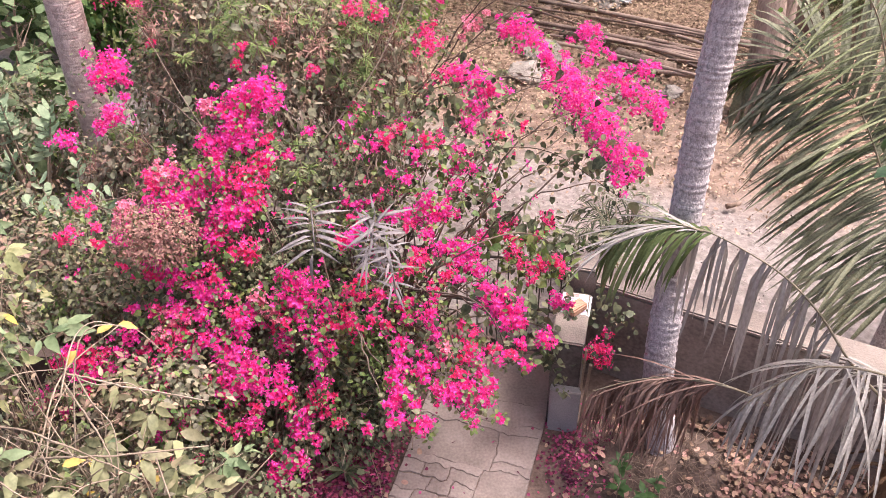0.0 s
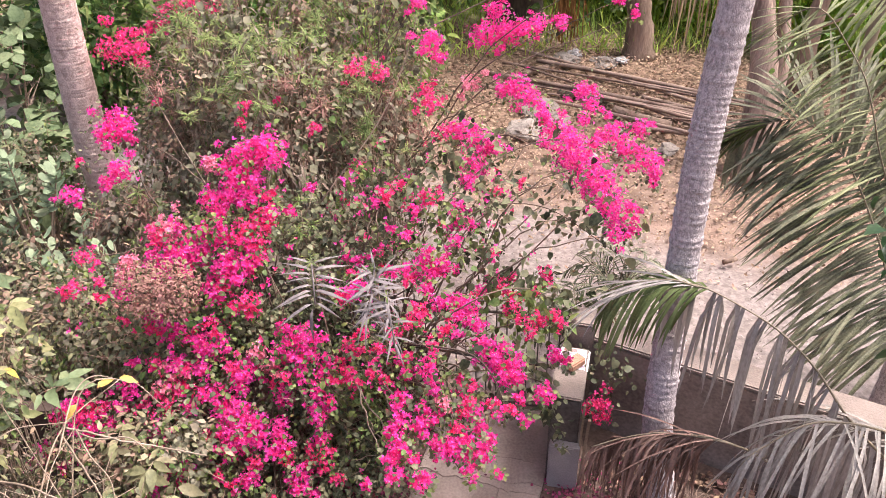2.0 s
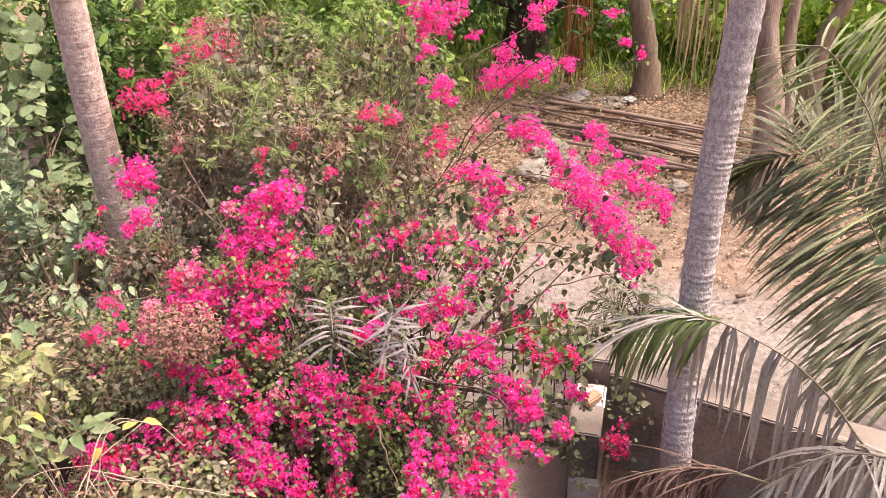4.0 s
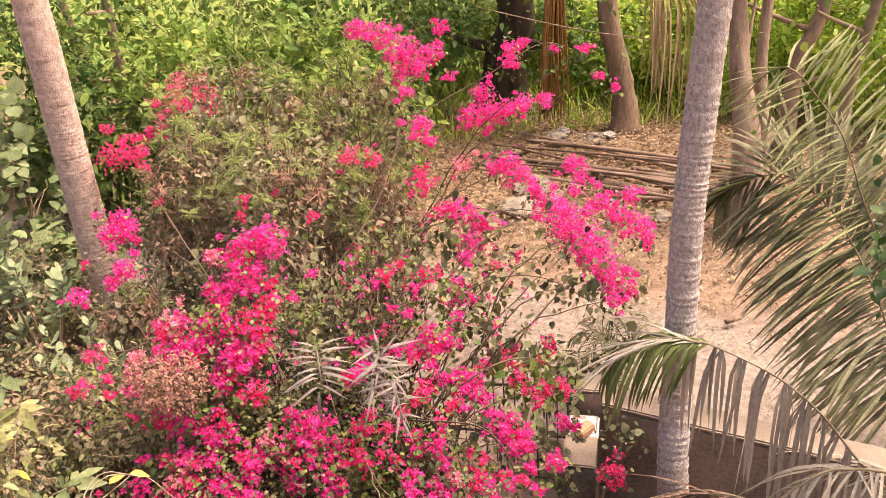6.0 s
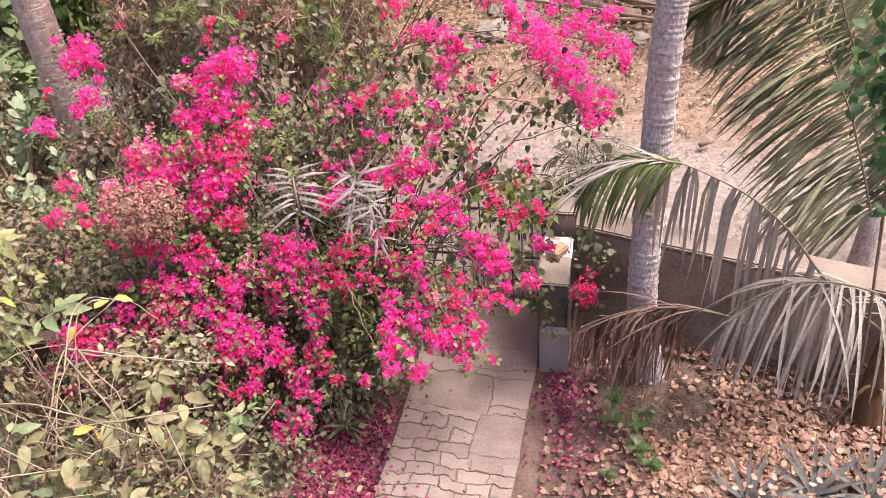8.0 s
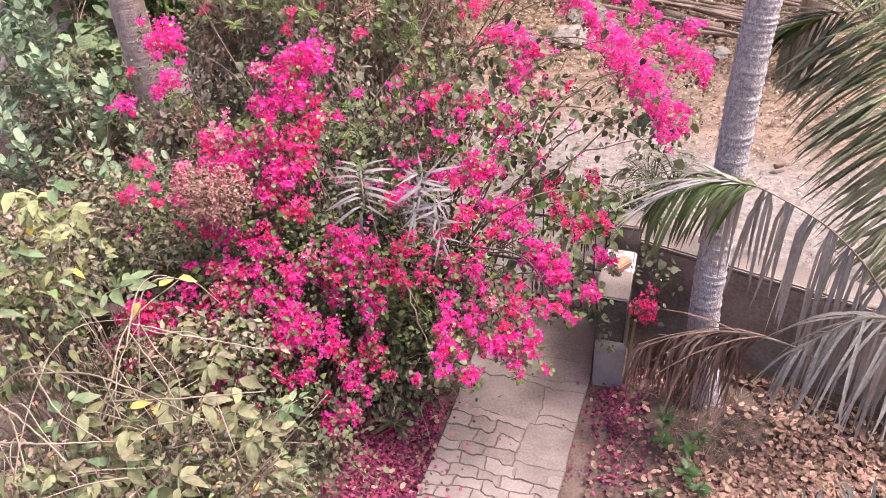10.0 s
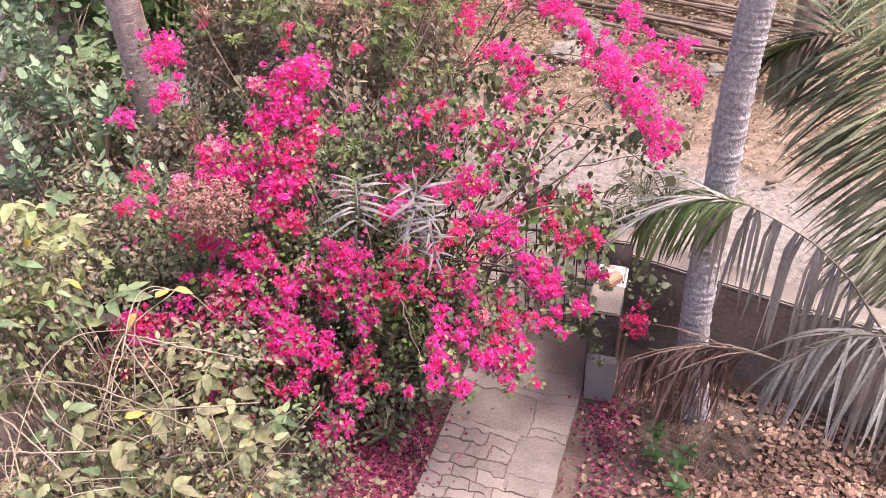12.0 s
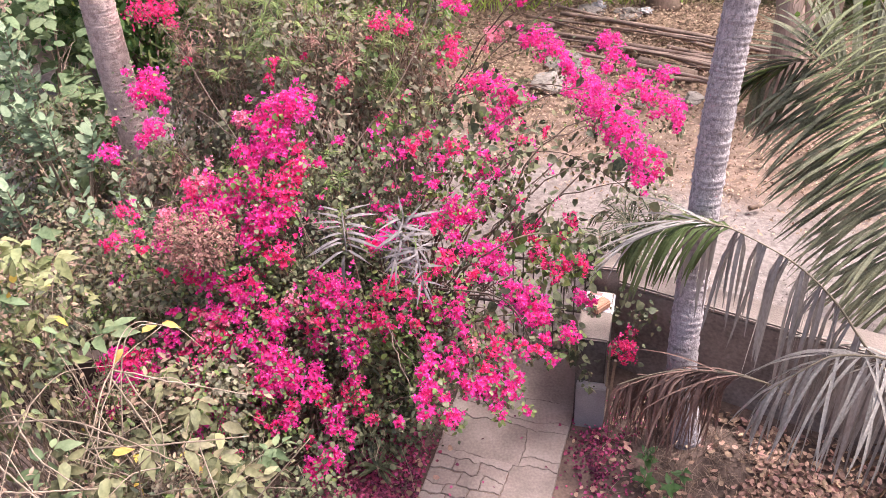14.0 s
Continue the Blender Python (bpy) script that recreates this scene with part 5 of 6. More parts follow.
def silver_plants():
    g = np.random.default_rng(71)
    for x, y, z, n, s, bushy, lean in ((-1.085, 4.62, 2.12, 17, 0.24, 0, 0.03), (-0.60, 4.50, 2.14, 46, 0.21, 1, -0.04), (-0.50, 4.28, 2.05, 24, 0.17, 1, 0.05)):
        ob = thing("oleander", "silvery narrow-leaved oleander shoot rising through the bush", "shrub", group="silver shoots")
        part("stem", tube(curve_points([(x + 0.15, y + 0.1, -0.02), (x + 0.08, y + 0.05, 0.9), (x, y, z)], 12), np.linspace(0.012, 0.005, 12), 6), TWIG_PALE, ob)
        # leaves along a shoot that leans towards the building
        for i in range(n):
            u = (i // 2 + g.uniform(-0.3, 0.3)) / (n / 2)
            side = 1 if i % 2 else -1
            if bushy:
                a = i * 2.4
                d = np.array([math.cos(a) * g.uniform(0.7, 1.3), 0.6 * math.sin(a) - 0.35 * u - 0.1, 0.6 - 0.6 * u]) + 0.28 * g.standard_normal(3)
            else:
                last = max(0.0, u - 0.72) * 3.2
                d = np.array([side * (1 - 0.8 * last), -0.1 - 0.5 * u, 0.75 - 0.6 * u - 0.6 * last]) + 0.2 * g.standard_normal(3)
            at = np.array([x + 0.012 * side + lean * u, y - 0.26 * u, z - 0.24 * u])
            part("leaf", scatter(leaf_shape(g.uniform(0.09, 0.125), 0.1, g.uniform(0.5, 1.1)), at[None], d[None], np.array([[0.2 * g.standard_normal(), -0.5, 1.0]]), np.array([s * g.uniform(0.65, 1.15)])), LEAF_SILVER, ob)
        part("shoot", tube([(x, y, z), (x + lean / 2, y - 0.11, z - 0.10), (x + lean, y - 0.22, z - 0.22)], 0.006, 5), LEAF_SILVER, ob)
        tuft_plant(ob, g, (x, y, z + 0.02), 12, 0.05, NARROW, LEAF_FRESH, "bud")
    ob = thing("green_shoot", "green narrow-leaved shoot beside the flowers", "shrub")
    part("stem", tube(curve_points([(-1.2, 5.6, -0.02), (-1.3, 5.65, 1.0), (-1.34, 5.7, 1.9)], 10), np.linspace(0.01, 0.004, 10), 5), TWIG, ob)
    for k in range(9):
        tuft_plant(ob, g, np.array([-1.3, 5.6, 1.75]) + g.standard_normal(3) * [0.14, 0.12, 0.12], 16, 0.11, NARROW, LEAF_TUFT)
    tuft_plant(ob, g, (-1.35, 5.72, 1.98), 16, 0.12, NARROW, LEAF_FRESH)
    # faded brown flower head in the crown
    ob = thing("dry_flower_head", "large withered brown flower head above the bush", "dry flowers")
    m = 2200
    o = unit(g.standard_normal((m, 3)))
    part("floret", leaves(g, np.array([-2.27, 4.55, 1.95]) + o * [0.34, 0.26, 0.26] * g.random((m, 1)) ** 0.4, o, OVAL, 0.03, 0, 1.0), DRY_PINK, ob, kind="stuff")
    part("stem", tube(curve_points([(-2.0, 4.9, -0.02), (-2.1, 4.7, 1.0), (-2.2, 4.55, 1.95)], 8), 0.009, 5), TWIG, ob)


silver_plants()


def milkweed():
    g = np.random.default_rng(81)
    for (x, y, z), r, n in (((-4.55, 7.0, 1.5), 0.5, 130), ((-4.9, 7.6, 1.7), 0.5, 120), ((-3.95, 6.45, 1.05), 0.32, 70), ((-5.6, 8.4, 1.6), 0.6, 130), ((-3.3, 6.1, 1.15), 0.2, 36), ((-5.0, 6.7, 1.2), 0.5, 110)):
        ob = thing("milkweed", "grey-green milkweed shrub with thick felty leaves", "shrub", group="milkweed shrubs")
        for k in range(6):
            tip = np.array([x, y, z]) + unit(g.standard_normal(3) + [0, 0, 0.6]) * r
            part("stem", tube(curve_points([(x, y, -0.05), ((x + tip[0]) / 2, (y + tip[1]) / 2, z * 0.55), tip], 8), np.linspace(0.018, 0.007, 8), 5), TWIG_PALE, ob)
            m = n // 6
            a = np.arange(m) * 2.4
            back = np.linspace(0, 0.5, m)[:, None]
            p = tip + [0, 0, 0] - back * unit(tip - np.array([x, y, z * 0.3]))
            d = np.stack([np.cos(a), np.sin(a), np.linspace(0.8, -0.1, m)], 1)
            part("leaves", scatter(disc_shape(0.47, 0.07), p, d + [0, 0, 0.25], np.array([0, 0, 1.0]) + 0.2 * g.standard_normal((m, 3)), g.uniform(0.12, 0.20, m)), LEAF_MILKWEED, ob)
    for i, (c, r, n) in enumerate((((-5.9, 9.4, 1.0), (1.1, 0.9, 1.1), 420), ((-6.3, 10.6, 1.2), (1.2, 1.0, 1.4), 420), ((-5.2, 8.6, 0.6), (0.8, 0.8, 0.8), 260))):
        shrub("broadleaf_bush", "bush of broad pale green leaves", "shrub", c, r, n, ROUND, 0.155, LEAF_BROAD, 90 + i, 60, 0.12, 0.3, 6, 0.014)
    for i, (c, r, n) in enumerate((((-4.6, 6.3, 0.45), (1.0, 0.8, 0.5), 1500), ((-4.2, 5.4, 0.5), (0.9, 0.8, 0.6), 1700), ((-5.0, 7.9, 0.7), (0.8, 0.8, 0.8), 1500), ((-3.3, 5.4, 0.8), (0.7, 0.6, 0.7), 1500), ((-3.35, 8.5, 0.9), (0.5, 0.45, 0.95), 1300), ((-2.35, 3.95, 0.72), (0.5, 0.32, 0.42), 1100))):
        shrub("dry_shrub", "tangled half-dead shrub with brown and green leaves", "shrub", c, r, int(n * 0.7), OVAL, 0.055, LEAF_DRY, 100 + i, 60, 0.14, 0.6, 26, 0.009, TWIG_PALE, extra=((HEART, 0.05, LEAF_VINE, n), (OVAL, 0.05, LEAF_FRESH, n // 2), (OVAL, 0.06, LEAF_SHRUB, n // 2)))


milkweed()


def leafy_shoot(g, ob, foot, tip, n, size, material, droop=0.7):
    """A thin shoot that ends in a bunch of large pointed leaves."""
    foot, tip = np.asarray(foot, float), np.asarray(tip, float)
    line = curve_points([foot, (foot + tip) / 2 + [0, 0, 0.12] + 0.05 * g.standard_normal(3), tip], 12)
    part("shoot", tube(line, np.linspace(0.006, 0.0025, 12), 5), TWIG_PALE, ob)
    k = 11 - (np.abs(g.standard_normal(n)) * 2.6).astype(int).clip(0, 7)
    a = np.arange(n) * 2.4 + g.uniform(-0.4, 0.4, n)
    d = np.stack([np.cos(a), np.sin(a), g.uniform(-0.2, 0.55, n)], 1)
    p = line[k] + d * 0.012
    up = np.array([0, -0.35, 1.0]) + 0.45 * g.standard_normal((n, 3))
    part("leaves", scatter(POINTED, p, d + [0, 0, -droop * 0.5], up, size * g.uniform(0.55, 1.25, n)), material, ob)


def front_shrubs():
    tips = {0: ((-1.74, 2.68, 1.62), (-1.6, 2.66, 1.52), (-1.5, 2.68, 1.42), (-1.42, 2.95, 1.4), (-1.66, 2.55, 1.5), (-2.06, 3.27, 1.5), (-2.26, 3.36, 1.7), (-2.14, 2.7, 1.82), (-1.55, 2.95, 1.35), (-1.95, 2.75, 1.7), (-1.85, 3.05, 1.5)),
            1: ((-2.73, 2.59, 1.85), (-2.62, 2.57, 1.85), (-2.32, 2.46, 1.8), (-2.9, 2.1, 1.95), (-2.6, 2.1, 1.85)),
            2: ((-3.65, 4.29, 2.3), (-3.5, 4.17, 2.25), (-3.28, 4.25, 2.35), (-3.26, 4.02, 2.15), (-3.05, 4.07, 2.0), (-3.4, 4.1, 2.3), (-3.15, 4.15, 2.2)),
            3: ((-3.69, 4.02, 2.0), (-3.39, 3.94, 1.9), (-3.57, 3.86, 1.85), (-3.18, 3.82, 1.65), (-2.85, 3.93, 1.6), (-3.5, 3.5, 1.9)),
            6: ((-2.42, 2.13, 1.8), (-2.27, 2.21, 1.8), (-2.0, 2.2, 1.6), (-2.2, 1.9, 1.7), (-1.8, 2.1, 1.45))}
    for i, (c, r, n, sz) in enumerate((((-2.35, 2.5, 1.1), (0.8, 0.5, 0.5), 1000, 0.075), ((-2.95, 2.05, 1.3), (0.75, 0.5, 0.55), 800, 0.085), ((-3.4, 3.75, 1.9), (0.42, 0.36, 0.42), 380, 0.08), ((-3.5, 3.35, 1.6), (0.5, 0.5, 0.55), 420, 0.085),
                                       ((-1.75, 2.4, 1.0), (0.45, 0.4, 0.42), 420, 0.075), ((-3.0, 3.75, 0.65), (0.45, 0.4, 0.45), 600, 0.07), ((-2.0, 1.75, 1.0), (0.7, 0.45, 0.55), 500, 0.09))):
        pale = LEAF_LIME if i in (2, 3) else LEAF_SHRUB
        ob = shrub("leafy_shrub", "straggly shrub with dull green and yellowing pointed leaves", "shrub", c, r, int(n * 0.45), POINTED, sz * 1.1, pale, 120 + i, 46, 0.085, 0.7, 40, 0.008, TWIG_PALE,
                   extra=((OVAL, sz * 0.5, LEAF_HEDGE, n // 2), (OVAL, sz * 0.7, LEAF_BOUG, n // 2), (OVAL, sz * 1.1, LEAF_YELLOW, n // 36), (OVAL, sz * 0.5, LEAF_DRY, n), (OVAL, sz * 0.8, LEAF_FRESH, n // 10), (POINTED, sz * 1.3, LEAF_BROAD, n // 14)), group="front shrubs")
        g = np.random.default_rng(320 + i)
        for q in tips.get(i, ()):
            foot = np.asarray(c) * 0.6 + np.asarray(q) * 0.4 + [0, 0, -0.35]
            leafy_shoot(g, ob, foot, q, int(g.integers(7, 13)), 0.185 if i in (2, 3) else 0.155, pale if g.random() < 0.8 else LEAF_BROAD)
    # single yellowed leaves on the canes
    g = np.random.default_rng(333)
    ob = thing("yellowing_shoot", "long shoot with a few bright yellow leaves", "shrub")
    part("shoot", tube(curve_points([(-2.6, 3.0, 1.2), (-2.5, 3.45, 1.95), (-2.24, 3.63, 1.9), (-2.0, 3.5, 1.8)], 16), np.linspace(0.006, 0.003, 16), 5), TWIG_PALE, ob)
    for q, d in (((-2.3, 3.64, 1.92), (1, -0.1, -0.1)), ((-2.52, 3.42, 1.9), (-0.4, -0.6, -0.3)), ((-2.42, 3.55, 1.92), (0.5, 0.7, 0)), ((-2.3, 2.5, 1.9), (1, 0.5, 0.0))):
        part("leaf", scatter(POINTED, np.array([q]), np.array([d], float), np.array([[0.1, -0.3, 1.0]]), np.array([0.13])), LEAF_YELLOW, ob)


def bare_canes():
    ob = thing("bare_cane_shrub", "bare beige arching canes of a half-dead shrub", "shrub")
    lines = ([(-3.75, 3.83, 1.7), (-3.64, 4.1, 2.0), (-3.3, 4.3, 1.98), (-3.0, 4.3, 1.93)], [(-2.55, 3.1, 1.8), (-2.54, 3.45, 1.95), (-2.45, 3.61, 1.97), (-2.23, 3.59, 1.93)], [(-2.43, 3.17, 1.9), (-2.25, 3.07, 1.95), (-2.07, 3.08, 1.95), (-1.94, 3.02, 1.9)],
             [(-2.5, 2.3, 1.5), (-2.48, 2.6, 1.75), (-2.5, 2.9, 1.88), (-2.43, 3.17, 1.95)], [(-3.4, 2.75, 1.7), (-3.12, 2.86, 1.87), (-2.83, 2.79, 1.85), (-2.29, 2.49, 1.75)], [(-3.3, 2.65, 1.7), (-3.04, 2.58, 1.85), (-2.8, 2.35, 1.85), (-2.58, 2.17, 1.7)],
             [(-3.03, 2.48, 1.7), (-3.0, 2.31, 1.82), (-2.91, 2.11, 1.8), (-2.76, 1.99, 1.65)], [(-3.09, 2.79, 1.8), (-2.93, 2.94, 1.95), (-2.81, 3.14, 1.97), (-2.54, 3.26, 1.9)], [(-2.43, 3.17, 1.93), (-2.25, 2.93, 1.95), (-2.09, 2.78, 1.87), (-2.0, 2.47, 1.75)])
    g = np.random.default_rng(133)
    for c in lines:
        part("cane", tube(curve_points(c, 16), np.linspace(0.006, 0.003, 16), 5), TWIG_PALE, ob)
    for k in range(75):
        a = np.array([g.uniform(-3.3, -1.6), g.uniform(1.9, 2.7), g.uniform(0.7, 1.75)])
        b = a + unit(g.standard_normal(3) * [1, 0.7, 0.35]) * g.uniform(0.3, 0.95) + [0, 0, 0.2]
        part("cane", tube(curve_points([a, (a + b) / 2 + [0, 0, 0.1 * g.random()], b], 7), np.linspace(0.006, 0.003, 7), 4), TWIG_PALE, ob)
    stout = (
        [(-3.28, 2.66, 1.80), (-2.94, 2.42, 1.85), (-2.62, 2.18, 1.85), (-2.47, 2.01, 1.80)],
        [(-3.22, 2.65, 1.75), (-2.94, 2.30, 1.85), (-2.78, 2.01, 1.80)],
        [(-3.26, 2.95, 1.70), (-2.69, 2.78, 1.90), (-2.20, 2.56, 1.95), (-1.84, 2.44, 1.85)],
        [(-2.70, 2.59, 1.50), (-2.58, 2.81, 1.75), (-2.57, 3.27, 1.85), (-2.36, 3.75, 1.80)],
        [(-3.41, 3.25, 1.60), (-2.81, 2.55, 1.85), (-2.45, 2.33, 1.80)],
        [(-3.13, 2.33, 1.80), (-2.70, 2.28, 1.85), (-2.38, 2.37, 1.75)],
        [(-2.61, 3.27, 1.80), (-2.16, 2.73, 1.90), (-2.04, 2.55, 1.85)],
        [(-2.57, 3.27, 1.85), (-2.15, 3.11, 1.90), (-1.63, 3.14, 1.70)],
        [(-2.52, 2.63, 1.80), (-1.97, 2.57, 1.90), (-1.55, 2.78, 1.70)],
    )
    for c in stout:
        line = curve_points(c, 18)
        line[1:-1] += 0.003 * g.standard_normal((16, 3))
        part("cane", tube(line, np.linspace(0.008, 0.004, 18), 6), TWIG_PALE, ob)
    part("root_stem", tube(curve_points([(-2.6, 2.3, -0.05), (-2.6, 2.3, 0.6), (-2.55, 2.45, 1.4)], 8), np.linspace(0.02, 0.01, 8), 6), TWIG_PALE, ob)


front_shrubs()
bare_canes()

# ---- far side of the lane ----
def poles():
    g = np.random.default_rng(141)
    for i in range(18):
        u = i / 17 * 0.95
        a = np.array([1.9 - 1.5 * g.random(), 13.2 - 1.6 * u + 0.4 * g.standard_normal(), 0.03 + 0.10 * g.random()])
        b = np.array([3.9 + 0.8 * g.random(), 11.2 - 1.6 * u + 0.4 * g.standard_normal(), 0.03 + 0.10 * g.random()])
        if i % 4 == 3:
            a = a * 0.55 + b * 0.45
        n = 40
        pts = curve_points([a, (a + b) / 2 + [0, 0, 0.03], b], n)
        r = g.uniform(0.016, 0.042) * (1 + 0.12 * (np.arange(n) % 8 == 0))
        pole = tagged(part("bamboo_pole", tube(pts, r, 8), BAMBOO), "weathered brown bamboo pole lying on dry leaves", "pole", "stacked poles")
    for (x, y), l, r, ang in (((2.45, 11.05), 0.9, 0.085, -36), ((1.0, 12.4), 0.9, 0.05, 30)):
        d = np.array([math.cos(radians(ang)), math.sin(radians(ang)), 0])
        p = np.array([x, y, r * 0.8])
        tagged(part("log", tube([p, p + d * l * 0.5, p + d * l], [r * 1.05, r * 0.96, r], 14, 0.03, 5), BARK), "short cut tree log lying among poles", "log")
    for x, y, s in ((1.35, 11.2, 0.28), (1.1, 10.6, 0.30), (2.0, 13.1, 0.22), (2.6, 13.0, 0.2), (1.6, 10.9, 0.16), (2.4, 10.6, 0.12), (3.05, 9.95, 0.14), (2.3, 9.9, 0.1)):
        bm = bmesh.new()
        bmesh.ops.create_icosphere(bm, subdivisions=3, radius=s)
        for v in bm.verts:
            v.co *= 1 + 0.7 * noise.noise(v.co * (1.1 / s) + Vector((x, y, 0))) + 0.2 * noise.noise(v.co * (3.2 / s) + Vector((y, x, 0)))
            v.co.z *= 0.42
        bm.transform(Matrix.Translation((x, y, s * 0.06)))
        geo = (np.array([v.co[:] for v in bm.verts]), [tuple(q.index for q in f.verts) for f in bm.faces])
        bm.free()
        tagged(part("rock", geo, ROCK, smooth=False), "rough pale grey stone half sunk in leaves", "rock", "stones")
    for x, y, s, m, lab in ((1.12, 12.35, 0.10, PLASTIC_BLUE, "crumpled blue plastic bag on dry leaves"), (2.15, 13.3, 0.12, PLASTIC_WHITE, "crumpled white plastic scrap on dry leaves"), (2.9, 13.0, 0.1, PLASTIC_WHITE, "crumpled white plastic scrap on dry leaves"), (1.95, 9.75, 0.08, PLASTIC_WHITE, "crumpled white plastic scrap on dry leaves")):
        bm = bmesh.new()
        bmesh.ops.create_icosphere(bm, subdivisions=3, radius=s)
        for v in bm.verts:
            v.co *= 1 + 0.7 * noise.noise(v.co * 22 + Vector((x, y, 0)))
            v.co.z *= 0.5
        bm.transform(Matrix.Translation((x, y, s * 0.3)))
        geo = (np.array([v.co[:] for v in bm.verts]), [tuple(q.index for q in f.verts) for f in bm.faces])
        bm.free()
        tagged(part("plastic_bag", geo, m, smooth=False), lab, "litter")
    # dark stub on the lane
    tagged(part("wood_stub", tube([(3.10, 7.30, 0.03), (3.2, 7.33, 0.03), (3.26, 7.35, 0.035)], [0.032, 0.028, 0.032], 10, 0.06, 2), BARK), "short dark wooden stub on the dirt", "wood piece")


poles()


def tree(name, label, ctrl, r0, r1, limbs, material, seed, crown=None):
    g = np.random.default_rng(seed)
    ob = thing(name, label, "tree")
    pts = curve_points(ctrl, 24)
    part("trunk", tube(pts, np.linspace(r0, r1, 24) + 0.5 * r0 * np.exp(-np.linspace(0, 8, 24)), 14, 0.05, seed), material, ob)
    tips = []
    for k in range(limbs):
        i = g.integers(10, 23)
        d = unit(g.standard_normal(3) * [1, 1, 0.4] + [0, 0, 0.8])
        tip = pts[i] + d * g.uniform(0.8, 1.8)
        tips.append(tip)
        part("limb", tube(curve_points([pts[i], (pts[i] + tip) / 2 + 0.1 * g.standard_normal(3), tip], 8), np.linspace(r1 * 0.6, 0.015, 8), 7), material, ob)
    if crown:
        n, size, mt = crown
        c = np.array(tips + [pts[-1]])
        p = c[g.integers(0, len(c), n)] + g.standard_normal((n, 3)) * [0.55, 0.55, 0.4]
        part("crown", leaves(g, p, unit(g.standard_normal((n, 3))), OVAL, size, 0.5, 0.8), mt, ob, kind="stuff")


tree("tree", "brown tree with a stout trunk at the edge of the undergrowth", [(3.28, 13.35, -0.1), (3.2, 13.4, 0.8), (2.95, 13.6, 2.2), (2.9, 13.8, 4.6)], 0.22, 0.14, 6, BARK, 151, (1800, 0.12, LEAF_SHADED))
tree("tree", "tree with slim forked brown stems", [(4.0, 9.35, -0.1), (4.02, 9.6, 1.2), (3.9, 9.95, 2.6), (3.8, 10.1, 5.0)], 0.24, 0.06, 4, BARK_PALE, 152, (170, 0.12, LEAF_FAR))
tree("tree", "slim leaning tree stem", [(4.15, 9.4, -0.1), (4.25, 9.7, 1.4), (4.25, 10.0, 2.4), (4.4, 10.1, 5.0)], 0.12, 0.05, 3, BARK_PALE, 153, (170, 0.12, LEAF_FAR))
tree("tree", "brown forked tree stem in the green thicket", [(5.5, 11.9, -0.1), (5.6, 12.0, 1.3), (5.95, 12.1, 2.2), (6.4, 12.3, 4.6)], 0.14, 0.08, 5, BARK, 154, (170, 0.12, LEAF_FAR))
tree("tree", "slim yellowish tree stem in the thicket", [(5.9, 10.9, -0.1), (6.0, 11.0, 1.4), (6.3, 11.1, 3.0), (6.4, 11.2, 5.0)], 0.09, 0.06, 3, RACHIS, 155, (170, 0.12, LEAF_FAR))
# the deep shade on this trunk is put into its dark bark colour
tree("tree", "dark gnarled tree trunk in deep shade", [(1.25, 14.9, -0.1), (1.3, 14.8, 0.9), (1.55, 14.6, 1.9), (1.2, 14.6, 4.5)], 0.45, 0.25, 7, BARK_DARK, 156, (2200, 0.14, LEAF_SHADED))
tree("tree", "thin trunk among green leaves", [(-6.2, 14.5, -0.1), (-6.3, 14.4, 2.0), (-6.5, 14.4, 5.0)], 0.12, 0.08, 4, BARK, 157, (1200, 0.14, LEAF_SHADED))
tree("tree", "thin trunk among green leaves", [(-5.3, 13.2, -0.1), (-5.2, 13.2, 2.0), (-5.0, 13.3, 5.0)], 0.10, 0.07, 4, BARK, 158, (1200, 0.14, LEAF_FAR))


def hanging_sheath():
    ob = thing("dead_palm_fronds", "dead straw-coloured palm fronds hanging from a tree", "palm frond")
    frond(ob, [(2.9, 11.2, 3.1), (3.2, 11.1, 3.0), (3.6, 11.0, 2.9), (3.9, 11.0, 2.7)], 22, 1.9, 0.016, 2.6, STRAW, 161, kink=1.2, start=0.05, single=True, forward=0.2, spread=0.4)
    ob2 = thing("palm_sheath", "hanging orange-brown fibrous palm sheath", "palm frond")
    g = np.random.default_rng(5)
    geo = []
    for i in range(40):
        x = 2.0 + 0.22 * g.standard_normal() * 0.6
        y = 13.5 + 0.08 * g.standard_normal()
        geo.append(tube(curve_points([(x * 0.6 + 0.85, y, 2.5), (x, y - 0.05, 1.4), (x + 0.1 * g.standard_normal(), y, 0.15 + 0.3 * g.random())], 6), np.linspace(0.02, 0.008, 6), 4))
    part("fibre", join(geo), SHEATH, ob2, kind="stuff")
    wire = tagged(part("cable", tube(curve_points([(0.7, 12.3, 2.62), (2.2, 11.6, 2.32), (3.6, 11.2, 2.12)], 16), 0.008, 5), TWIG), "thin slack grey cable between trees", "cable")


hanging_sheath()


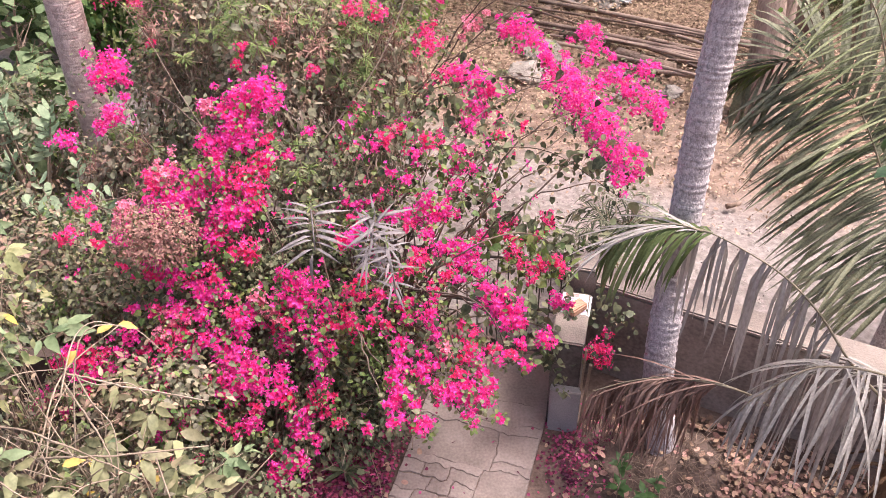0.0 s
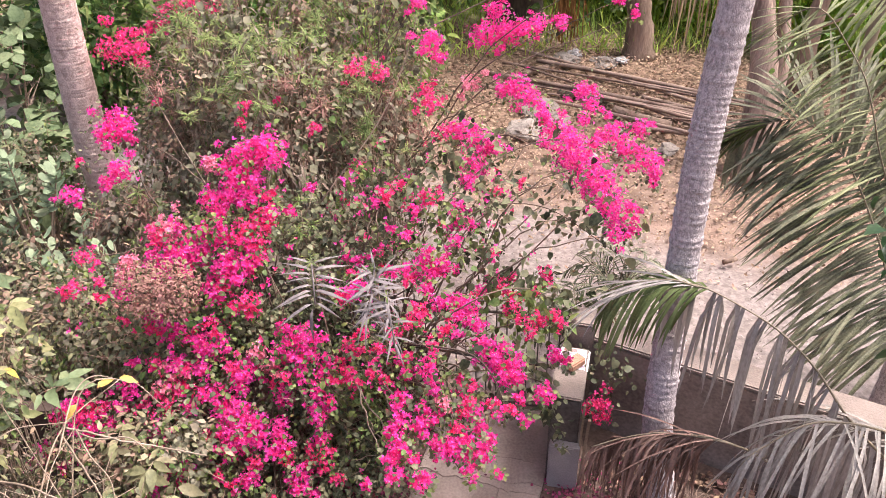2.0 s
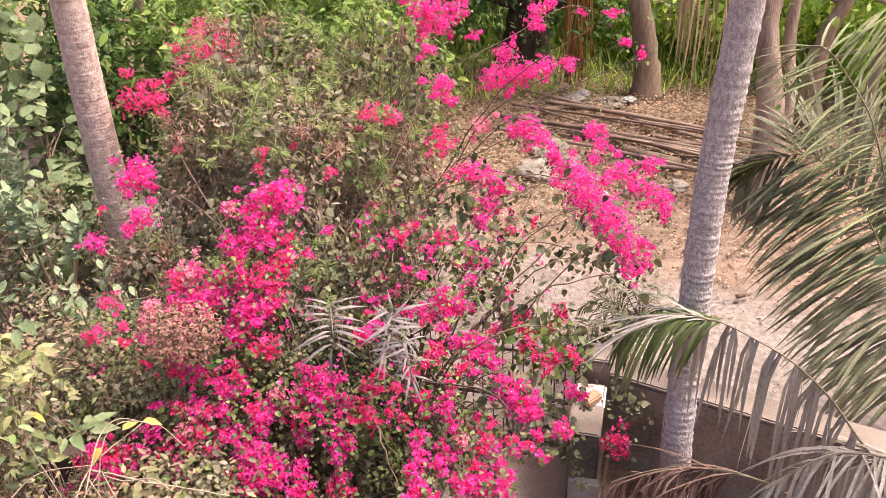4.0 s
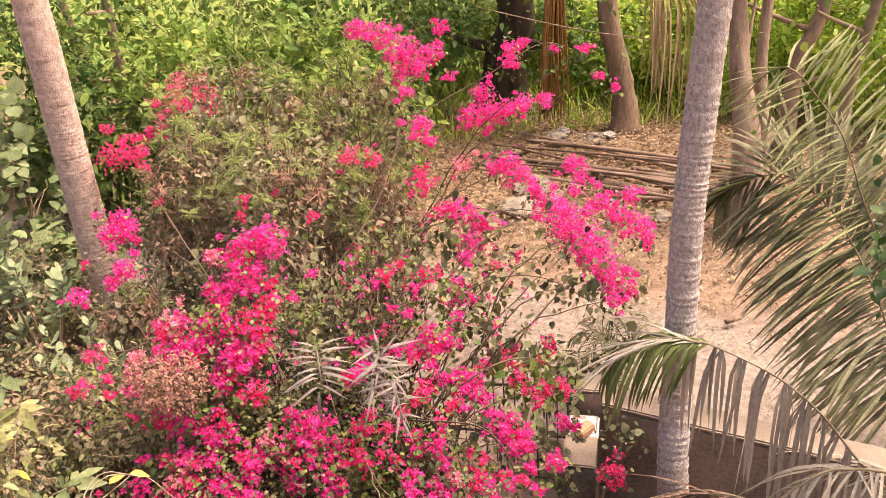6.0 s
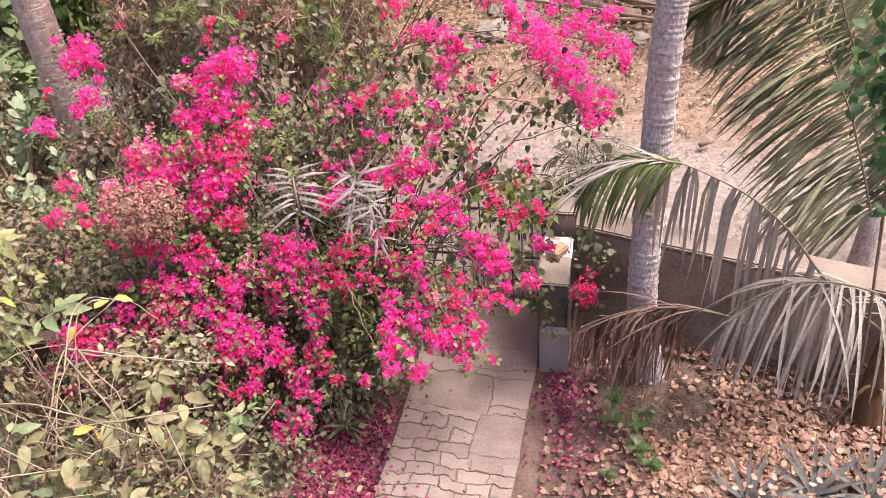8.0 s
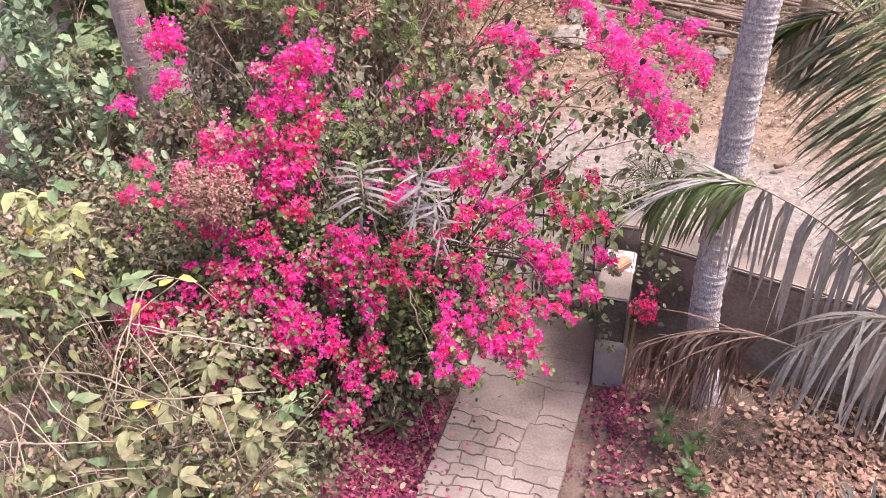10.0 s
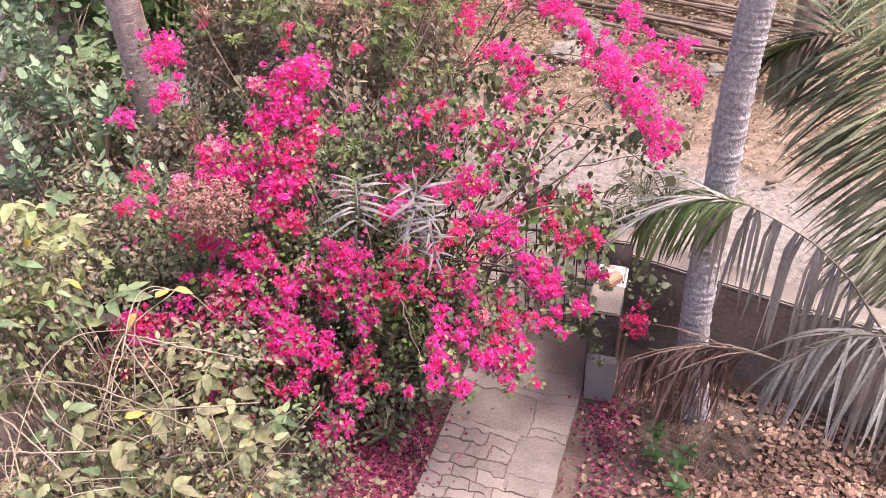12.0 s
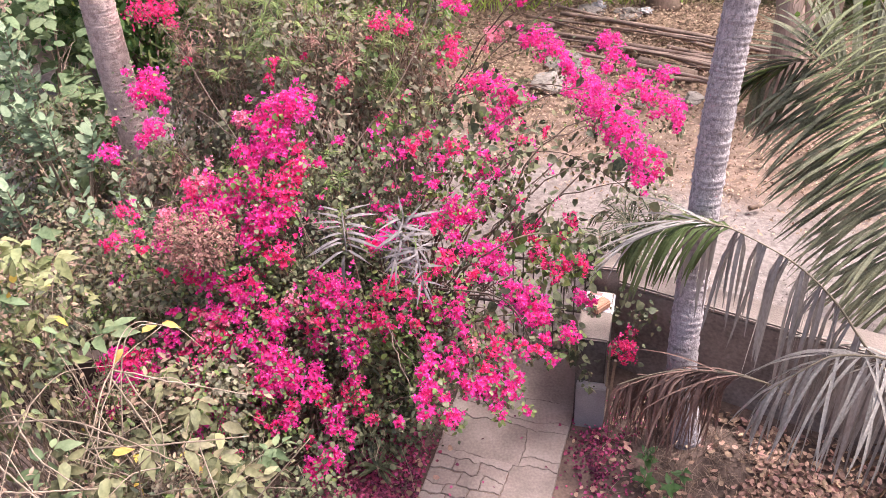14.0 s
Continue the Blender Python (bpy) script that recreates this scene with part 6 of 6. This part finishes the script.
def far_green():
    # sunny and shaded bushes get their light from the leaf colour chosen here
    spots = (((5.6, 14.5, 1.2), (1.8, 1.2, 1.6), 4200, LEAF_SUNLIT), ((7.8, 13.0, 1.4), (1.8, 1.4, 2.0), 4600, LEAF_SUNLIT), ((3.9, 15.5, 0.9), (1.2, 1.0, 1.1), 2600, LEAF_SUNLIT), ((2.3, 16.6, 1.0), (1.5, 0.9, 1.3), 2800, LEAF_FAR), ((0.2, 16.8, 1.3), (1.4, 1.0, 1.6), 2600, LEAF_FAR),
             ((-1.6, 12.0, 1.2), (1.5, 1.2, 1.6), 4200, LEAF_FAR), ((-3.4, 11.6, 1.3), (1.5, 1.2, 1.7), 4400, LEAF_FAR), ((-5.2, 11.6, 1.0), (1.2, 1.0, 1.4), 2600, LEAF_SHADED), ((-7.2, 13.2, 1.6), (1.6, 1.4, 1.9), 3200, LEAF_SHADED), ((-4.2, 14.6, 2.0), (1.9, 1.4, 2.2), 3600, LEAF_FAR), ((-1.0, 15.0, 1.8), (1.8, 1.3, 2.0), 3200, LEAF_SHADED),
             ((5.3, 17.8, 1.6), (2.2, 1.6, 2.0), 2800, LEAF_SUNLIT), ((8.8, 17.0, 2.0), (2.4, 1.8, 2.4), 3000, LEAF_SUNLIT), ((2.0, 20.0, 2.2), (2.4, 1.6, 2.4), 2400, LEAF_SHADED), ((-3.0, 19.5, 2.4), (2.8, 1.8, 2.6), 2600, LEAF_SHADED))
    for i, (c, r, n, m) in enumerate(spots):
        shrub("thicket_bush", "dense leafy green thicket bush", "bush", c, r, n * 2 if m is LEAF_SUNLIT else n, OVAL, 0.115 if m is LEAF_SUNLIT else 0.14, m, 170 + i, 150, 0.16, 0.4, 6, 0.02, BARK, extra=((NARROW, 0.22, LEAF_TUFT, n // 5),), group="green thicket")
    g = np.random.default_rng(191)
    n = 9000
    p = np.stack([g.uniform(-3, 10, n), g.uniform(13.2, 21, n), np.zeros(n)], 1)
    d = np.stack([0.4 * g.standard_normal(n), 0.4 * g.standard_normal(n), np.ones(n)], 1)
    ob = new("grass", mesh_of("grass", scatter(BLADE, p, d, g.standard_normal((n, 3)), g.uniform(0.15, 0.5, n)), LEAF_SUNLIT))
    tagged(ob, "rough green grass under the trees", "grass", kind="stuff")


far_green()


# ---- near climber, small plants ----
def climber():
    g = np.random.default_rng(201)
    ob = thing("climbing_vine", "dark green glossy-leaved climber", "climbing plant")
    line = curve_points([(3.25, 3.45, 0.0), (3.1, 3.55, 1.4), (2.92, 3.6, 2.55), (2.66, 3.62, 3.6), (2.52, 3.6, 5.2)], 60)
    part("stem", tube(line, 0.012, 6), TWIG, ob)
    n = 640
    k = g.integers(26, 60, n)
    p = line[k] + g.standard_normal((n, 3)) * [0.13, 0.13, 0.08] + [0.10, 0, 0]
    part("foliage", leaves(g, p, unit(g.standard_normal((n, 3)) + [-0.3, -0.4, 0]), HEART, 0.085, 0.6, 0.5), LEAF_CLIMBER, ob, kind="stuff")


climber()


def small_plants():
    g = np.random.default_rng(211)
    for x, y, n, s in ((1.30, 3.72, 9, 0.11), (1.42, 3.42, 8, 0.11), (1.24, 3.50, 7, 0.11), (1.55, 3.55, 6, 0.10), (1.38, 3.2, 7, 0.12), (1.45, 3.05, 6, 0.10), (1.1, 3.0, 6, 0.09)):
        ob = thing("seedling", "small seedling with shiny bright green leaves", "seedling", group="seedlings")
        part("stem", tube([(x, y, -0.05), (x, y, 0.12), (x + 0.01, y, 0.22)], 0.005, 5), TWIG, ob)
        for i in range(n):
            a = i * 2.4 + g.uniform(-0.3, 0.3)
            d = np.array([[math.cos(a), math.sin(a), 0.35]])
            part("leaf", scatter(OVAL, np.array([[x, y, 0.08 + 0.13 * i / n]]), d, np.array([[0, 0, 1.0]]), np.array([s * g.uniform(0.8, 1.1)])), LEAF_CLIMBER, ob)
    for x, y, n, s in ((2.12, 2.72, 14, 0.46), (2.62, 2.72, 15, 0.5), (1.85, 2.45, 10, 0.4), (3.02, 2.66, 13, 0.48)):
        ob = thing("agave", "grey-green spiky agave strewn with dead leaves", "succulent", group="agaves")
        for i in range(n):
            a = i * 2.4
            d = np.array([[math.cos(a), math.sin(a), 0.5 + 0.7 * i / n]])
            part("leaf", scatter(leaf_shape(0.105, 0.25, 0.12), np.array([[x, y, -0.03]]), d, np.array([[0, 0, 1.0]]), np.array([s * g.uniform(0.8, 1.1)])), LEAF_AGAVE, ob)
        m = 26
        q = np.stack([x + 0.2 * g.standard_normal(m), y + 0.16 * g.standard_normal(m), g.uniform(0.1, 0.34, m)], 1)
        part("caught_leaf", scatter(DEAD, q, g.standard_normal((m, 3)) * [1, 1, 0.3], np.array([0, 0, 1.0]) + 0.4 * g.standard_normal((m, 3)), g.uniform(0.04, 0.07, m)), LITTER, ob, "dead leaves caught between the blades", kind="stuff")
    # small feathery palm by the lane
    for x, y, z in ((1.62, 6.2, 0.0), (1.15, 5.55, 0.0)):
        ob = thing("small_palm", "small feathery palm beside the gate", "palm")
        part("base", tube([(x, y, -0.05), (x, y, 0.2), (x, y, 0.4)], [0.06, 0.05, 0.03], 8), FIBRE, ob)
        for i in range(9):
            a = i * 0.7 + 0.2
            c, s = math.cos(a), math.sin(a)
            frond(ob, [(x, y, 0.35), (x + 0.16 * c, y + 0.16 * s, 0.75), (x + 0.34 * c, y + 0.34 * s, 0.86), (x + 0.52 * c, y + 0.52 * s, 0.72)], 24, 0.22, 0.008, 0.5, PALM_MID, 220 + i, start=0.2, rr=0.006, uneven=0.4)
    for x, y, z in ((-1.2, 3.9, 0.25), (-0.95, 3.72, 0.1), (-1.05, 4.2, 0.9)):
        ob = thing("rosette_plant", "dark narrow-leaved rosette plant under the bush", "plant", group="rosettes")
        part("stem", tube([(x, y, -0.05), (x, y, z * 0.5), (x, y, z)], 0.012, 5), TWIG, ob)
        tuft_plant(ob, g, (x, y, z), 26, 0.2, NARROW, LEAF_BOUG, "leaves")
    tagged(part("planter_wall", box(-4.3, 4.35, -0.2, -3.2, 4.5, 0.85, 0.015), SOIL_BROWN), "low dark brown plastered planter wall", "wall", kind="structure")


small_plants()


# ---- fallen petals and leaves ----
def litter(name, label, material, spots, shape, lo, hi, seed, lift=0.012, bare=-9.0):
    g = np.random.default_rng(seed)
    out = []
    for (x, y), (sx, sy), n in spots:
        p = np.stack([x + sx * g.standard_normal(n), y + sy * g.standard_normal(n), -0.03 + lift * g.random(n) * 3], 1)
        u = (p[:, 0] - PATH_AT[0]) * 0.961 - (p[:, 1] - PATH_AT[1]) * 0.276
        on_path = (abs(u) < PATH_WIDE / 2 + 0.01) & (p[:, 1] < 5.2)
        p[:, 2] += 0.132 * np.exp(-((p[:, 0] - 1.9) ** 2 + (p[:, 1] - 3.95) ** 2) / 0.12)
        p[on_path, 2] = 0.012
        keep = ~on_path | (g.random(n) < 0.055)
        keep &= (np.hypot(p[:, 0] - 1.72, p[:, 1] - 3.82) > 0.46) | (g.random(n) < 0.10)
        keep &= p[:, 1] < 4.75 - 0.5 * (p[:, 0] - 1.2)
        keep &= (p[:, 0] > bare) | (p[:, 0] < 0) | (g.random(n) < 0.3)
        p = p[keep]
        m = len(p)
        a = g.uniform(0, 6.28, m)
        d = np.stack([np.cos(a), np.sin(a), 0.25 * g.standard_normal(m)], 1)
        out.append(scatter(shape, p, d, np.array([0, 0, 1.0]) + 0.5 * g.standard_normal((m, 3)), g.uniform(lo, hi, m)))
    tagged(new(name, mesh_of(name, merge(out), material)), label, "litter", kind="stuff")


litter("fallen_petals", "carpet of fallen magenta petals on the soil", PETAL, (((-0.95, 3.7), (0.28, 0.5), 3800), ((-1.0, 2.9), (0.3, 0.5), 3300), ((0.93, 3.95), (0.11, 0.22), 420), ((0.9, 3.45), (0.14, 0.3), 230), ((0.2, 3.6), (0.5, 0.7), 500), ((1.2, 4.2), (0.2, 0.2), 120)), ROUND, 0.018, 0.038, 231)
litter("fallen_leaves", "thick litter of dry pinkish brown fallen leaves", LITTER, (((2.2, 3.2), (0.5, 0.3), 2600), ((1.7, 2.9), (0.6, 0.35), 1900), ((2.9, 2.9), (0.5, 0.4), 1700), ((1.1, 3.5), (0.28, 0.5), 150), ((2.0, 4.0), (0.5, 0.3), 900), ((-0.9, 3.2), (0.35, 0.6), 420)), DEAD, 0.034, 0.076, 232, bare=1.3)


def far_litter():
    g = np.random.default_rng(241)
    n = 40000
    p = np.stack([g.uniform(-1.5, 8, n), g.uniform(6.8, 14.2, n), np.full(n, -0.02)], 1)
    across = 0.407 * p[:, 0] + 0.914 * p[:, 1]
    keep = g.random(n) < np.clip((across - 7.3) / 2.4, 0.02, 1)
    p = p[keep]
    n = len(p)
    p[:, 2] += 0.05 * g.random(n)
    # leaves caught on the stacked poles
    caught = (p[:, 0] > 0.4) & (p[:, 0] < 4.6) & (p[:, 1] > 10.2) & (p[:, 1] < 13.4) & (g.random(n) < 0.3)
    p[caught, 2] += 0.12 * g.random(caught.sum())
    a = g.uniform(0, 6.28, n)
    d = np.stack([np.cos(a), np.sin(a), 0.3 * g.standard_normal(n)], 1)
    tagged(new("dry_leaves", mesh_of("dry_leaves", scatter(OVAL, p, d, np.array([0, 0, 1.0]) + 0.4 * g.standard_normal((n, 3)), g.uniform(0.025, 0.07, n)), LITTER_FAR)), "dry brown leaves spread over the far side of the lane", "litter", kind="stuff")


def lane_gravel():
    g = np.random.default_rng(247)
    n = 16000
    p = np.stack([g.uniform(-2.5, 7, n), g.uniform(4.6, 11, n), np.full(n, -0.045)], 1)
    across = 0.407 * p[:, 0] + 0.914 * p[:, 1]
    p = p[(across > 5.15) & (across < 9.2)]
    n = len(p)
    tagged(new("gravel", mesh_of("gravel", scatter(ROUND, p + [0, 0, 0.012], g.standard_normal((n, 3)) * [1, 1, 0.2], np.array([0, 0, 1.0]) + 0.5 * g.standard_normal((n, 3)), g.uniform(0.008, 0.024, n)), GRAVEL)), "small stones and grit on the pale sandy lane", "gravel", kind="stuff")


def ground_twigs():
    g = np.random.default_rng(251)
    geo = []
    for k in range(420):
        x, y = (1.8 + 0.28 * g.standard_normal(), 3.75 + 0.22 * g.standard_normal()) if k < 260 else (g.uniform(0.9, 3.0), g.uniform(2.7, 4.0))
        a, l = g.uniform(0, 6.28), g.uniform(0.05, 0.22)
        z = -0.02 + 0.13 * math.exp(-((x - 1.9) ** 2 + (y - 3.95) ** 2) / 0.12)
        p = np.array([x, y, z])
        q = p + [l * math.cos(a), l * math.sin(a), 0.03 * g.standard_normal()]
        geo.append(tube([p, (p + q) / 2 + [0, 0, 0.02], q], 0.0028, 3))
    tagged(new("dry_twigs", mesh_of("dry_twigs", join(geo), TWIG)), "thin dry twigs and rootlets on dark soil", "twigs", kind="stuff")


far_litter()
lane_gravel()
ground_twigs()
garden_path()
